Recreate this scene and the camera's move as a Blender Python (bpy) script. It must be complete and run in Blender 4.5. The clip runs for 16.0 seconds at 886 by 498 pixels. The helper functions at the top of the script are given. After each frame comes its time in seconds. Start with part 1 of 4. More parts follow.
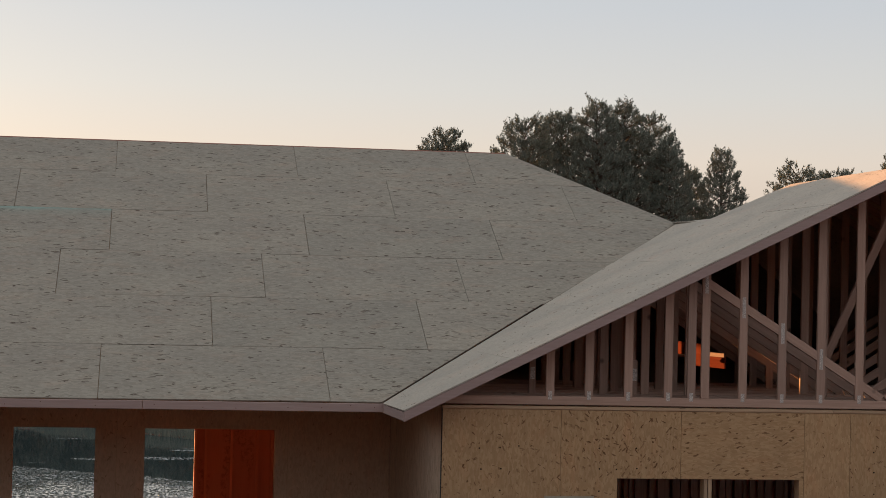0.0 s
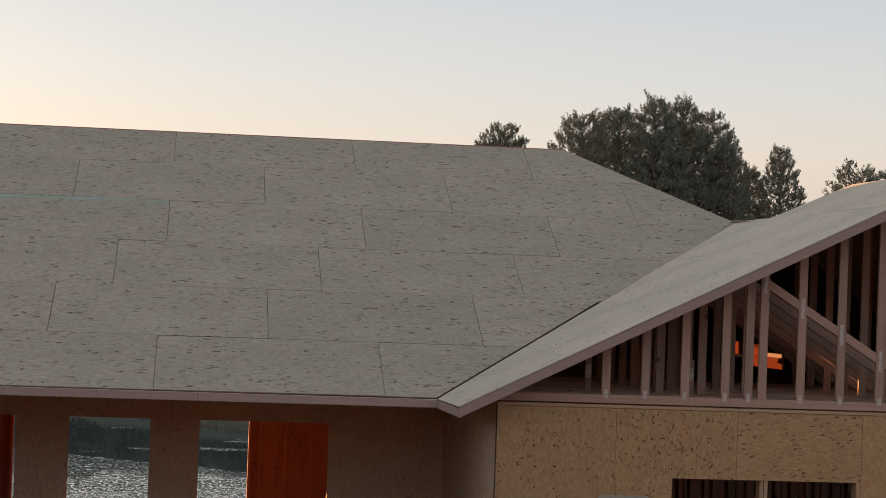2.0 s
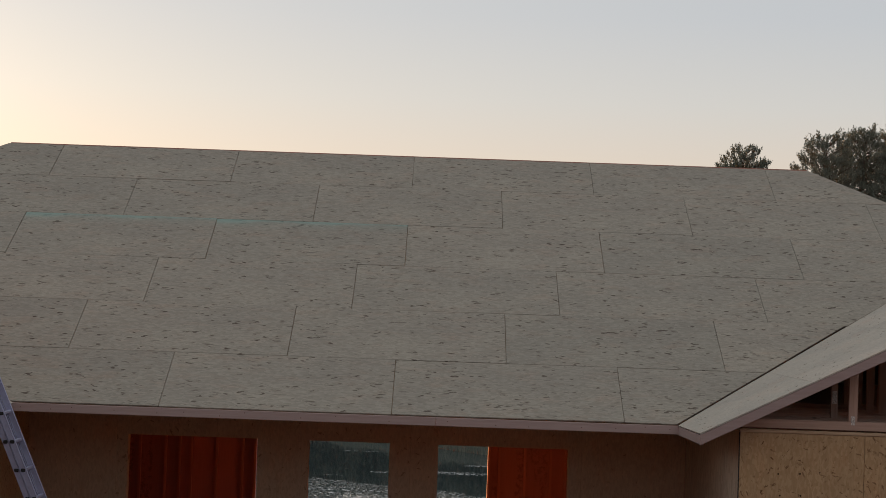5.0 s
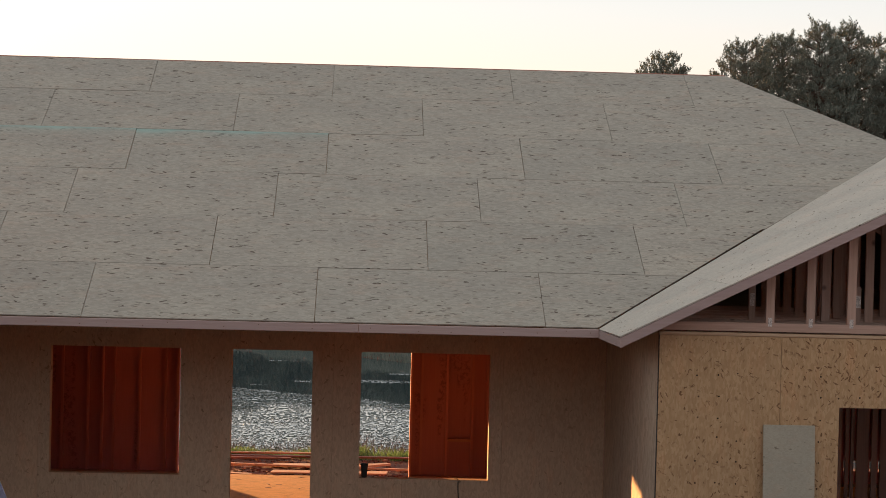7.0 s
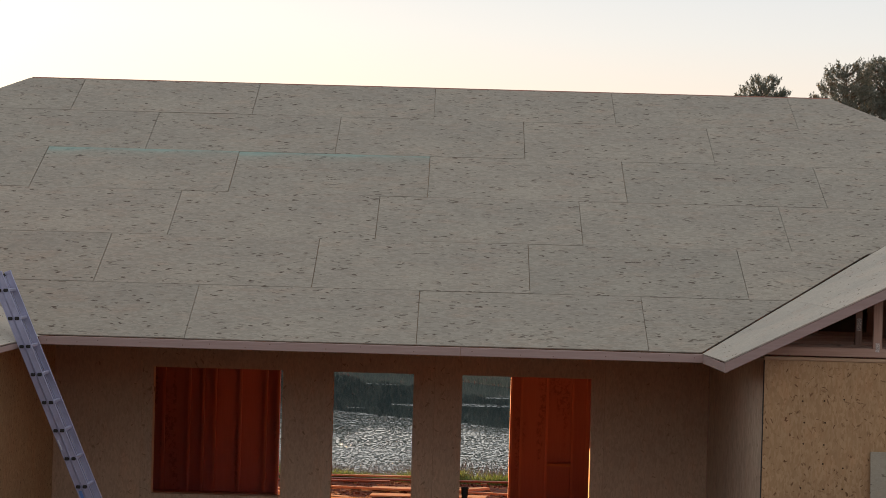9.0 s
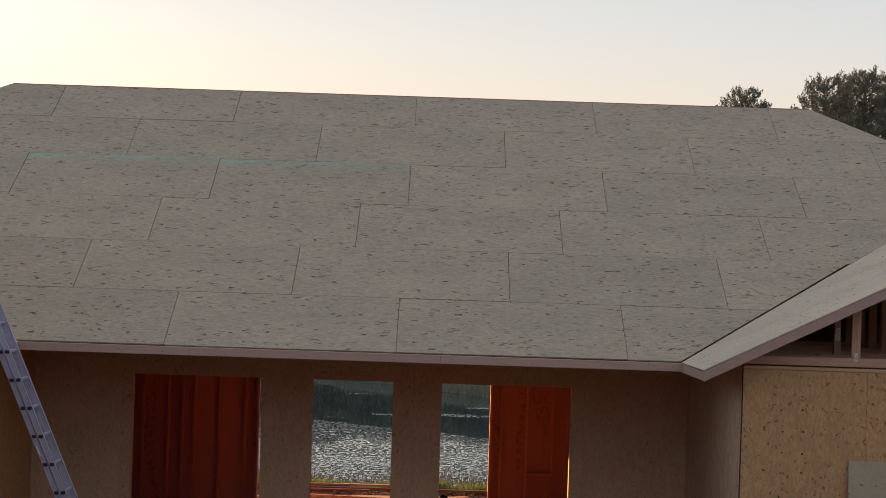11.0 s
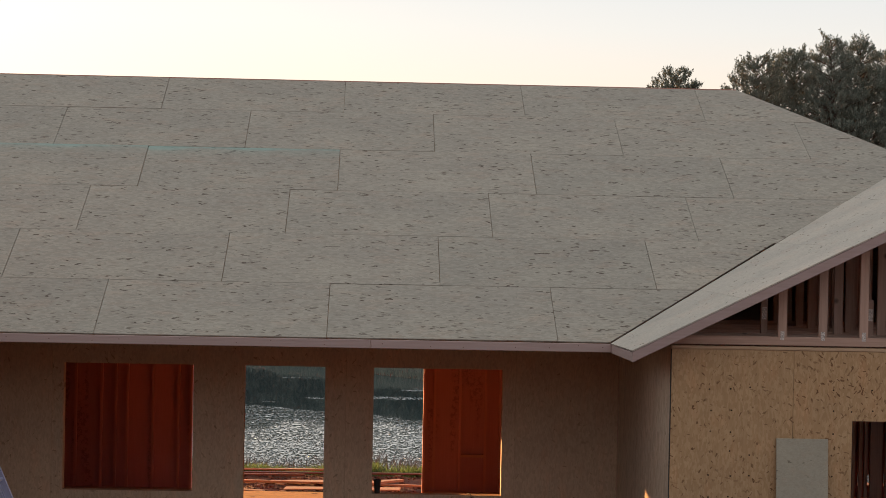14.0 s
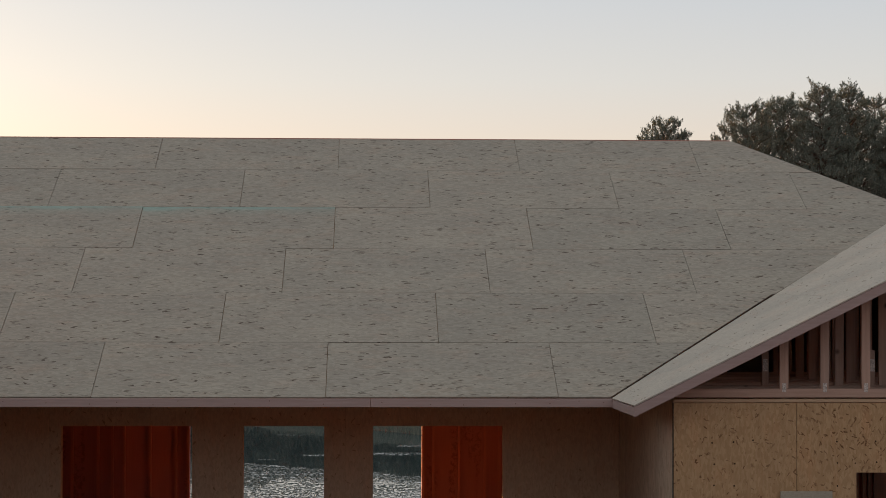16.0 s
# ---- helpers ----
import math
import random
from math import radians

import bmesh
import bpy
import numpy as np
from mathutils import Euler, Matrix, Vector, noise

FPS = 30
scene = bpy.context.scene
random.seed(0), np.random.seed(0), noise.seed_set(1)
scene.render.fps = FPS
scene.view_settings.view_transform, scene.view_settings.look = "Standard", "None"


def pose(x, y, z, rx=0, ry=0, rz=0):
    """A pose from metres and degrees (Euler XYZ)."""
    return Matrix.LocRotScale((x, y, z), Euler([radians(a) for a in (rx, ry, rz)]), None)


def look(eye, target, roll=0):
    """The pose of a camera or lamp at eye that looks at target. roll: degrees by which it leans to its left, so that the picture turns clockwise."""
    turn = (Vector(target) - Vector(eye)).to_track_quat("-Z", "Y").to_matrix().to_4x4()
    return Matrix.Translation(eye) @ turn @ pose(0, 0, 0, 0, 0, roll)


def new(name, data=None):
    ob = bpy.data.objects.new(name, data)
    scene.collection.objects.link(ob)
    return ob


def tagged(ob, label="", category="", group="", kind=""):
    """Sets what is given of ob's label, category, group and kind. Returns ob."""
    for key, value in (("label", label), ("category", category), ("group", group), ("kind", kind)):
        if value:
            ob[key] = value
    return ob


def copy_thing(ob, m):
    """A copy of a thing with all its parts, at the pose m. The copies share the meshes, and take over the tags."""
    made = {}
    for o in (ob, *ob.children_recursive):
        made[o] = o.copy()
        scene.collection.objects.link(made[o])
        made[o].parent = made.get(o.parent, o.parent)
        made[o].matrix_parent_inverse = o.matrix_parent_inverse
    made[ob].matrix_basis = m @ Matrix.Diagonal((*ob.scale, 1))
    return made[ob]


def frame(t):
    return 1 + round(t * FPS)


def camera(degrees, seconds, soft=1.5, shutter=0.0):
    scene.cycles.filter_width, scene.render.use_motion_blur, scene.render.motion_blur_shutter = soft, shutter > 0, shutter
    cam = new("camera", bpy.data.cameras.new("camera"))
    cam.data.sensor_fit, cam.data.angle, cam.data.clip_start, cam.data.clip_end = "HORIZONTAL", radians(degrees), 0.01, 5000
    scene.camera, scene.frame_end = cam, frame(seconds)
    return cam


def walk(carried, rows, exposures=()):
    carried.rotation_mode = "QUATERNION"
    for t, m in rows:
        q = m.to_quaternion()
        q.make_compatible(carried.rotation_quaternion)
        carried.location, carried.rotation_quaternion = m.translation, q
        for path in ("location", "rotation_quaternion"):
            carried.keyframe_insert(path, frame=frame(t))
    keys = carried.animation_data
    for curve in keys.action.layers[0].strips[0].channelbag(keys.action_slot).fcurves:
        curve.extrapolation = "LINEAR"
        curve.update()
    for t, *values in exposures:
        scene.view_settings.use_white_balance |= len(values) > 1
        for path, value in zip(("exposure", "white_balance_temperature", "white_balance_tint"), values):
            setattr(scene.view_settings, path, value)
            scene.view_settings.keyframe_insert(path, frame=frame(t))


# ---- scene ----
cam = camera(26.1, 16.0, soft=0.65)
PATH = [
    (0, (-0.74, -20.589, 3.981), (-0.4345, -18.613, 4.0268), 1.32),
    (0.3, (-0.733, -20.589, 3.987), (-0.3859, -18.6196, 4.017), 1.6),
    (0.5, (-0.728, -20.589, 3.991), (-0.3961, -18.6169, 4.0161), 1.72),
    (1, (-0.751, -20.543, 3.987), (-0.4517, -18.5657, 4.0139), 1.9),
    (1.5, (-0.768, -20.515, 3.986), (-0.4956, -18.5339, 4.0178), 1.94),
    (2, (-0.746, -20.524, 3.994), (-0.4979, -18.5398, 4.0324), 2.15),
    (2.5, (-0.738, -20.522, 4.005), (-0.4946, -18.5373, 4.047), 1.6),
    (3, (-0.748, -20.484, 4.01), (-0.5321, -18.4963, 4.0581), 1.61),
    (3.5, (-0.748, -20.426, 4.008), (-0.6186, -18.431, 4.0662), 2.59),
    (4, (-0.744, -20.31, 4.006), (-0.6936, -18.3114, 4.0604), 2.21),
    (4.2, (-0.744, -20.28, 4.004), (-0.7496, -18.2808, 4.061), 1.97),
    (6.3, (-0.637, -20.394, 3.983), (-0.625, -18.3941, 3.9966), 1.92),
    (6.5, (-0.645, -20.4, 3.98), (-0.5972, -18.4006, 3.9718), 0.93),
    (7, (-0.701, -20.379, 3.967), (-0.6195, -18.381, 3.9297), 1.43),
    (7.5, (-0.772, -20.341, 3.959), (-0.7269, -18.3417, 3.928), 2.29),
    (8, (-0.793, -20.299, 3.96), (-0.8284, -18.2995, 3.9329), 1.41),
    (8.5, (-0.778, -20.297, 3.96), (-0.8385, -18.2979, 3.9484), 1.12),
    (9, (-0.768, -20.32, 3.957), (-0.7873, -18.3201, 3.9421), 1.59),
    (9.5, (-0.74, -20.34, 3.955), (-0.7506, -18.3401, 3.9425), 1.49),
    (11.8, (-0.781, -20.331, 3.913), (-0.7808, -18.331, 3.9121), 2.14),
    (12, (-0.786, -20.322, 3.916), (-0.7986, -18.3221, 3.8981), 2.19),
    (12.5, (-0.77, -20.348, 3.941), (-0.7984, -18.3484, 3.9101), 2.59),
    (13, (-0.721, -20.385, 3.952), (-0.7183, -18.3852, 3.9263), 0.37),
    (13.5, (-0.71, -20.385, 3.958), (-0.6318, -18.3867, 3.9356), 0.51),
    (14, (-0.69, -20.399, 3.952), (-0.6222, -18.4002, 3.9319), 1.13),
    (14.5, (-0.669, -20.396, 3.954), (-0.5826, -18.398, 3.9289), 0.83),
    (15, (-0.665, -20.373, 3.978), (-0.5745, -18.3751, 3.9607), 0.46),
    (15.5, (-0.697, -20.34, 4.002), (-0.5929, -18.3428, 4.0224), 1.13),
    (16, (-0.762, -20.309, 3.995), (-0.6852, -18.3108, 4.0303), 0.16),
]
walk(cam, [(t, look(eye, target, roll)) for t, eye, target, roll in PATH], exposures=[(0, 1.69), (2, 1.76), (3, 1.8), (3.5, 1.65), (4.2, 1.52), (6.5, 1.72), (7, 2.12), (8, 2.07), (9.5, 1.96), (12, 1.78), (12.6, 2.05), (14.5, 2.05), (15, 2.02), (15.5, 1.82), (16, 1.69)])

# ---- light ----
SUN_EL, SUN_AZ = 5.2, -30.0          # degrees above the horizon, degrees to the right of +y
world = bpy.data.worlds.new("sky")
scene.world = world
world.use_nodes = True
wn = world.node_tree
sky = wn.nodes.new("ShaderNodeTexSky")
sky.sky_type, sky.sun_disc = "NISHITA", False
sky.sun_elevation, sky.sun_rotation = radians(SUN_EL), radians(SUN_AZ)
sky.air_density, sky.dust_density, sky.ozone_density = 1.0, 2.0, 1.5
# smoky evening air: a pale haze, peach at the horizon and blue-grey above, over the clear-sky glow
way = wn.nodes.new("ShaderNodeTexCoord")
up = wn.nodes.new("ShaderNodeSeparateXYZ")
wn.links.new(way.outputs["Generated"], up.inputs[0])
veil = wn.nodes.new("ShaderNodeValToRGB")
stops = ((0.0, (0.70, 0.54, 0.44)), (0.07, (0.84, 0.73, 0.64)), (0.105, (0.745, 0.728, 0.712)), (0.15, (0.645, 0.67, 0.716)), (0.30, (0.63, 0.645, 0.665)), (1.0, (0.64, 0.635, 0.625)))
bands = veil.color_ramp.elements
while len(bands) < len(stops):
    bands.new(0.5)
for e, (p, c) in zip(bands, stops):
    e.position, e.color = p, (*c, 1)
wn.links.new(up.outputs[2], veil.inputs[0])
haze = wn.nodes.new("ShaderNodeMix")
haze.data_type, haze.blend_type = "RGBA", "ADD"
haze.inputs[0].default_value = 0.037
wn.links.new(veil.outputs[0], haze.inputs[6])
dull = wn.nodes.new("ShaderNodeHueSaturation")
dull.inputs["Saturation"].default_value = 0.75
wn.links.new(sky.outputs[0], dull.inputs["Color"])
wn.links.new(dull.outputs[0], haze.inputs[7])
wn.links.new(haze.outputs[2], wn.nodes["Background"].inputs[0])
wn.nodes["Background"].inputs[1].default_value = 0.25
sun_data = bpy.data.lights.new("sun", "SUN")
sun_data.energy, sun_data.angle, sun_data.color = 3.8, radians(0.6), (1.0, 0.45, 0.16)
sun = new("sun", sun_data)
sun_way = Vector((math.sin(radians(SUN_AZ)) * math.cos(radians(SUN_EL)), math.cos(radians(SUN_AZ)) * math.cos(radians(SUN_EL)), math.sin(radians(SUN_EL))))
sun.matrix_world = look(sun_way * 100, (0, 0, 0))


# ---- materials ----
def material(name, rough=0.8):
    m = bpy.data.materials.new(name)
    m.use_nodes = True
    nt = m.node_tree
    b = nt.nodes["Principled BSDF"]
    b.inputs["Roughness"].default_value = rough
    return m, nt, b


def node(nt, kind, **sockets):
    n = nt.nodes.new(kind)
    for key, value in sockets.items():
        n.inputs[key.replace("_", " ")].default_value = value
    return n


def ramp(nt, source, stops):
    r = nt.nodes.new("ShaderNodeValToRGB")
    el = r.color_ramp.elements
    while len(el) < len(stops):
        el.new(0.5)
    for e, (p, c) in zip(el, stops):
        e.position, e.color = p, (*c, 1)
    nt.links.new(source, r.inputs[0])
    return r


def mix(nt, kind, fac, a, b):
    m = nt.nodes.new("ShaderNodeMix")
    m.data_type, m.blend_type = "RGBA", kind
    for sock, v in ((m.inputs[0], fac), (m.inputs[6], a), (m.inputs[7], b)):
        if isinstance(v, (int, float)):
            sock.default_value = v
        elif isinstance(v, tuple):
            sock.default_value = (*v, 1)
        else:
            nt.links.new(v, sock)
    return m.outputs[2]


def coords(nt, scale, kind="Object", turn=None):
    """Scaled coordinates of the object, shifted by its own random number; turn: degrees round x, y, z before scaling."""
    tc = nt.nodes.new("ShaderNodeTexCoord")
    out = tc.outputs[kind]
    if turn:
        rot = nt.nodes.new("ShaderNodeMapping")
        rot.inputs["Rotation"].default_value = [radians(a) for a in turn]
        nt.links.new(out, rot.inputs[0])
        out = rot.outputs[0]
    mp = nt.nodes.new("ShaderNodeMapping")
    mp.inputs["Scale"].default_value = scale
    nt.links.new(out, mp.inputs[0])
    info = nt.nodes.new("ShaderNodeObjectInfo")
    mul = nt.nodes.new("ShaderNodeMath")
    mul.operation = "MULTIPLY"
    mul.inputs[1].default_value = 37.0
    nt.links.new(info.outputs["Random"], mul.inputs[0])
    nt.links.new(mul.outputs[0], mp.inputs["Location"])
    return mp.outputs[0], info


def bump(nt, bsdf, height, strength, distance):
    b = node(nt, "ShaderNodeBump", Strength=strength, Distance=distance)
    nt.links.new(height, b.inputs["Height"])
    nt.links.new(b.outputs[0], bsdf.inputs["Normal"])


def osb(name, dark, mid, light, fleck, stretch, flake, share=0.2, teal=False, swirl=0.5, turns=((0, 0, 0),)):
    """Pressed strands: stretched cells of three tones with sparse dark flakes. stretch, flake: cells per metre along x, y, z."""
    m, nt, b = material(name, 0.85)
    v, info = coords(nt, stretch)
    warp = node(nt, "ShaderNodeTexNoise", Scale=0.6, Detail=2.0)
    nt.links.new(v, warp.inputs["Vector"])
    add = nt.nodes.new("ShaderNodeMix")
    add.data_type, add.blend_type = "RGBA", "LINEAR_LIGHT"
    add.inputs[0].default_value = 0.9
    nt.links.new(v, add.inputs[6])
    nt.links.new(warp.outputs["Color"], add.inputs[7])
    cell = nt.nodes.new("ShaderNodeTexVoronoi")
    cell.inputs["Scale"].default_value = 1.0
    nt.links.new(add.outputs[2], cell.inputs["Vector"])
    sep = nt.nodes.new("ShaderNodeSeparateColor")
    nt.links.new(cell.outputs["Color"], sep.inputs[0])
    base = ramp(nt, sep.outputs[0], [(0.0, dark), (0.45, mid), (1.0, light)]).outputs[0]
    for turn in turns:
        v2, _ = coords(nt, flake, turn=turn)
        add2 = nt.nodes.new("ShaderNodeMix")
        add2.data_type, add2.blend_type = "RGBA", "LINEAR_LIGHT"
        add2.inputs[0].default_value = swirl
        w2 = node(nt, "ShaderNodeTexNoise", Scale=0.9, Detail=3.0)
        nt.links.new(v2, w2.inputs["Vector"])
        nt.links.new(v2, add2.inputs[6])
        nt.links.new(w2.outputs["Color"], add2.inputs[7])
        cell2 = nt.nodes.new("ShaderNodeTexVoronoi")
        cell2.inputs["Scale"].default_value = 1.0
        nt.links.new(add2.outputs[2], cell2.inputs["Vector"])
        sep2 = nt.nodes.new("ShaderNodeSeparateColor")
        nt.links.new(cell2.outputs["Color"], sep2.inputs[0])
        pick = ramp(nt, sep2.outputs[1], [(1 - share, (0, 0, 0)), (1.02 - share, (0.3, 0.3, 0.3)), (1.0, (1, 1, 1))]).outputs[0]
        near = ramp(nt, cell2.outputs["Distance"], [(0.24, (1, 1, 1)), (0.36, (0, 0, 0))]).outputs[0]
        both = mix(nt, "MULTIPLY", 1.0, pick, near)
        base = mix(nt, "MIX", both, base, fleck)
    big = node(nt, "ShaderNodeTexNoise", Scale=0.8, Detail=5.0, Roughness=0.6)
    tc = nt.nodes.new("ShaderNodeTexCoord")
    nt.links.new(tc.outputs["Object"], big.inputs["Vector"])
    shade = ramp(nt, big.outputs[0], [(0.3, (0.88, 0.88, 0.89)), (0.7, (1.08, 1.07, 1.05))]).outputs[0]
    base = mix(nt, "MULTIPLY", 1.0, base, shade)
    rosy = node(nt, "ShaderNodeTexNoise", Scale=2.6, Detail=3.0, Roughness=0.7)
    nt.links.new(v, rosy.inputs["Vector"])
    rosy.inputs["Scale"].default_value = 0.09
    flush = ramp(nt, rosy.outputs[0], [(0.52, (1, 1, 1)), (0.72, (1.06, 0.98, 0.95))]).outputs[0]
    base = mix(nt, "MULTIPLY", 1.0, base, flush)
    tone = ramp(nt, info.outputs["Random"], [(0.0, (0.95, 0.96, 0.96)), (1.0, (1.05, 1.04, 1.03))]).outputs[0]
    base = mix(nt, "MULTIPLY", 1.0, base, tone)
    if teal:  # edge sealer sprayed on the upper edge of a stack of sheets
        sp = nt.nodes.new("ShaderNodeSeparateXYZ")
        nt.links.new(tc.outputs["Object"], sp.inputs[0])
        wob = nt.nodes.new("ShaderNodeMath")
        wob.operation = "MULTIPLY_ADD"
        nt.links.new(big.outputs[0], wob.inputs[0])
        wob.inputs[1].default_value = 0.45
        nt.links.new(sp.outputs[1], wob.inputs[2])
        edge = ramp(nt, wob.outputs[0], [(0.5, (0, 0, 0)), (0.68, (0.16, 0.16, 0.16)), (0.77, (0.6, 0.6, 0.6))]).outputs[0]
        base = mix(nt, "MIX", edge, base, (0.20, 0.36, 0.33))
    nt.links.new(base, b.inputs["Base Color"])
    bump(nt, b, sep.outputs[0], 0.25, 0.002)
    return m


def lumber(name, dark, light, knots=True, rough=0.75, along=(0.12, 3.0, 3.0), stain=False):
    """Sawn boards: grain along the longest run of x, y or z by a stretched noise, knots and blotches."""
    m, nt, b = material(name, rough)
    v, info = coords(nt, (1, 1, 1))
    grain = node(nt, "ShaderNodeTexNoise", Scale=14.0, Detail=6.0, Roughness=0.7)
    mp = nt.nodes.new("ShaderNodeMapping")
    mp.inputs["Scale"].default_value = along
    nt.links.new(v, mp.inputs[0])
    nt.links.new(mp.outputs[0], grain.inputs["Vector"])
    base = ramp(nt, grain.outputs[0], [(0.3, dark), (0.7, light)]).outputs[0]
    if knots:
        kn = nt.nodes.new("ShaderNodeTexVoronoi")
        kn.inputs["Scale"].default_value = 2.3
        nt.links.new(v, kn.inputs["Vector"])
        spot = ramp(nt, kn.outputs["Distance"], [(0.05, (1, 1, 1)), (0.1, (0, 0, 0))]).outputs[0]
        base = mix(nt, "MIX", spot, base, tuple(q * 0.3 for q in dark))
    if stain:  # dark printed or mouldy blotches that run up the sheet
        ms = nt.nodes.new("ShaderNodeMapping")
        ms.inputs["Scale"].default_value = (4.5, 4.5, 0.5)
        nt.links.new(v, ms.inputs[0])
        big = node(nt, "ShaderNodeTexNoise", Scale=1.0, Detail=2.0)
        nt.links.new(ms.outputs[0], big.inputs["Vector"])
        small = node(nt, "ShaderNodeTexNoise", Scale=16.0, Detail=4.0, Roughness=0.7)
        nt.links.new(v, small.inputs["Vector"])
        spots = mix(nt, "MULTIPLY", 1.0, ramp(nt, big.outputs[0], [(0.60, (0, 0, 0)), (0.66, (0.6, 0.6, 0.6))]).outputs[0], ramp(nt, small.outputs[0], [(0.48, (0, 0, 0)), (0.56, (0.8, 0.8, 0.8))]).outputs[0])
        base = mix(nt, "MIX", spots, base, (0.07, 0.03, 0.03))
    tone = ramp(nt, info.outputs["Random"], [(0.0, (0.82, 0.82, 0.82)), (1.0, (1.12, 1.1, 1.08))]).outputs[0]
    base = mix(nt, "MULTIPLY", 1.0, base, tone)
    nt.links.new(base, b.inputs["Base Color"])
    bump(nt, b, grain.outputs[0], 0.2, 0.002)
    return m


GREYS = ((0.262, 0.236, 0.198), (0.298, 0.271, 0.229), (0.347, 0.317, 0.269), (0.070, 0.046, 0.032))
# paler than GREYS: brighter sky light on the wing slopes, put into the colour
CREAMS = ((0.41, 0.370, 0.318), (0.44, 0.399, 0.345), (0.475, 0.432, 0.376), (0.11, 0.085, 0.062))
TANS = ((0.395, 0.246, 0.128), (0.44, 0.279, 0.148), (0.50, 0.333, 0.186), (0.145, 0.068, 0.026))
# lightened tans: fill light for the shaded porch wall, put into the colour
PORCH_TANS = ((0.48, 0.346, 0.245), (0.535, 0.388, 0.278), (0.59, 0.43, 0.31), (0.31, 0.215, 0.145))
DRAB = ((0.42, 0.325, 0.24), (0.49, 0.385, 0.29), (0.56, 0.45, 0.345), (0.22, 0.155, 0.105))
WALL_TURNS = ((0, 28, 0), (0, -34, 0), (0, 70, 0))
ROOF_TURNS = ((0, 0, 0), (0, 0, 17), (0, 0, -14))
OSB_ROOF = osb("weathered_osb", *GREYS, (22, 60, 35), (8.2, 25, 18), 0.145, False, 1.0, ROOF_TURNS)
OSB_TEAL = osb("weathered_osb_with_edge_sealer", *GREYS, (22, 60, 35), (8.2, 25, 18), 0.145, True, 1.0, ROOF_TURNS)
OSB_WING = osb("sky_lit_osb_wing", *CREAMS, (60, 22, 35), (30, 9, 18), 0.06, False, 1.0, ROOF_TURNS)
OSB_WALL = osb("osb_wall", *TANS, (64, 64, 22), (33, 33, 14), 0.17, swirl=1.25, turns=WALL_TURNS)
OSB_PORCH = osb("brightened_porch_osb", *PORCH_TANS, (64, 64, 22), (28, 28, 11), 0.07, swirl=1.25, turns=WALL_TURNS)
OSB_DRAB = osb("drab_osb_side_wall", *DRAB, (40, 26, 12), (25, 25, 9), 0.05, swirl=1.6, turns=((28, 0, 0),))
OSB_FLAT = osb("osb_wall_flat", *TANS, (22, 64, 64), (12.5, 31, 31), 0.19, swirl=1.25, turns=((0, 0, 0), (0, 20, 0)))
OSB_PALE = osb("pale_osb_board", (0.335, 0.305, 0.243), (0.36, 0.33, 0.264), (0.385, 0.352, 0.284), (0.20, 0.17, 0.13), (90, 60, 50), (30, 30, 12), 0.1, swirl=2.0)
FASCIA = lumber("primed_fascia", (0.36, 0.262, 0.247), (0.43, 0.322, 0.305), False)
PINE = lumber("pine_lumber", (0.36, 0.24, 0.15), (0.50, 0.36, 0.24))
# red glow bounced off sunlit dirt is put into these three wood colours
RED_WOOD = lumber("red_glow_wood", (0.34, 0.155, 0.125), (0.44, 0.21, 0.17), False)
RED_PANEL = lumber("red_glow_sheathing", (0.37, 0.145, 0.17), (0.43, 0.172, 0.20), False, along=(3.0, 3.0, 0.12), stain=True)
RED_UP = lumber("red_glow_studs", (0.37, 0.145, 0.155), (0.46, 0.19, 0.20), False, along=(3.0, 3.0, 0.12))
PINE_UP = lumber("pine_studs", (0.36, 0.24, 0.15), (0.50, 0.36, 0.24), along=(3.0, 3.0, 0.12))
PALE_PINE = lumber("bleached_pine", (0.44, 0.31, 0.21), (0.60, 0.46, 0.33))
RED_BROWN = lumber("red_brown_boards", (0.17, 0.088, 0.075), (0.27, 0.15, 0.125))
# the sun's orange on the attic planks is put into this colour
LIT_ORANGE = lumber("orange_lit_planks", (0.24, 0.055, 0.03), (0.34, 0.085, 0.045), False, 1.0)
LIT_ORANGE.node_tree.nodes["Principled BSDF"].inputs["Specular IOR Level"].default_value = 0.02
DRAB_BOARD = lumber("drab_boards", (0.16, 0.105, 0.09), (0.24, 0.16, 0.138), False, along=(3.0, 3.0, 0.12))
CHORD = lumber("truss_lumber", (0.33, 0.217, 0.172), (0.45, 0.308, 0.248))


def plain(name, color, rough, metal=0.0, scale=6.0, spread=0.25):
    m, nt, b = material(name, rough)
    b.inputs["Metallic"].default_value = metal
    v, _ = coords(nt, (1, 1, 1))
    n = node(nt, "ShaderNodeTexNoise", Scale=scale, Detail=6.0, Roughness=0.65)
    nt.links.new(v, n.inputs["Vector"])
    lo, hi = tuple(c * (1 - spread) for c in color), tuple(min(1, c * (1 + spread)) for c in color)
    nt.links.new(ramp(nt, n.outputs[0], [(0.3, lo), (0.7, hi)]).outputs[0], b.inputs["Base Color"])
    bump(nt, b, n.outputs[0], 0.15, 0.003)
    return m


STEEL = plain("galvanised_steel", (0.50, 0.46, 0.43), 0.6, 0.2, 90.0, 0.7)
ALU = plain("ladder_aluminium", (0.35, 0.36, 0.51), 0.5, 0.3, 9.0, 0.12)
HOLE = plain("dark_rubber_and_shade", (0.02, 0.02, 0.022), 0.8)
RUST = plain("rusty_nail", (0.16, 0.09, 0.07), 0.8)
NAIL = plain("dark_nail_hole", (0.035, 0.022, 0.015), 1.0)
NAIL.node_tree.nodes["Principled BSDF"].inputs["Specular IOR Level"].default_value = 0.05
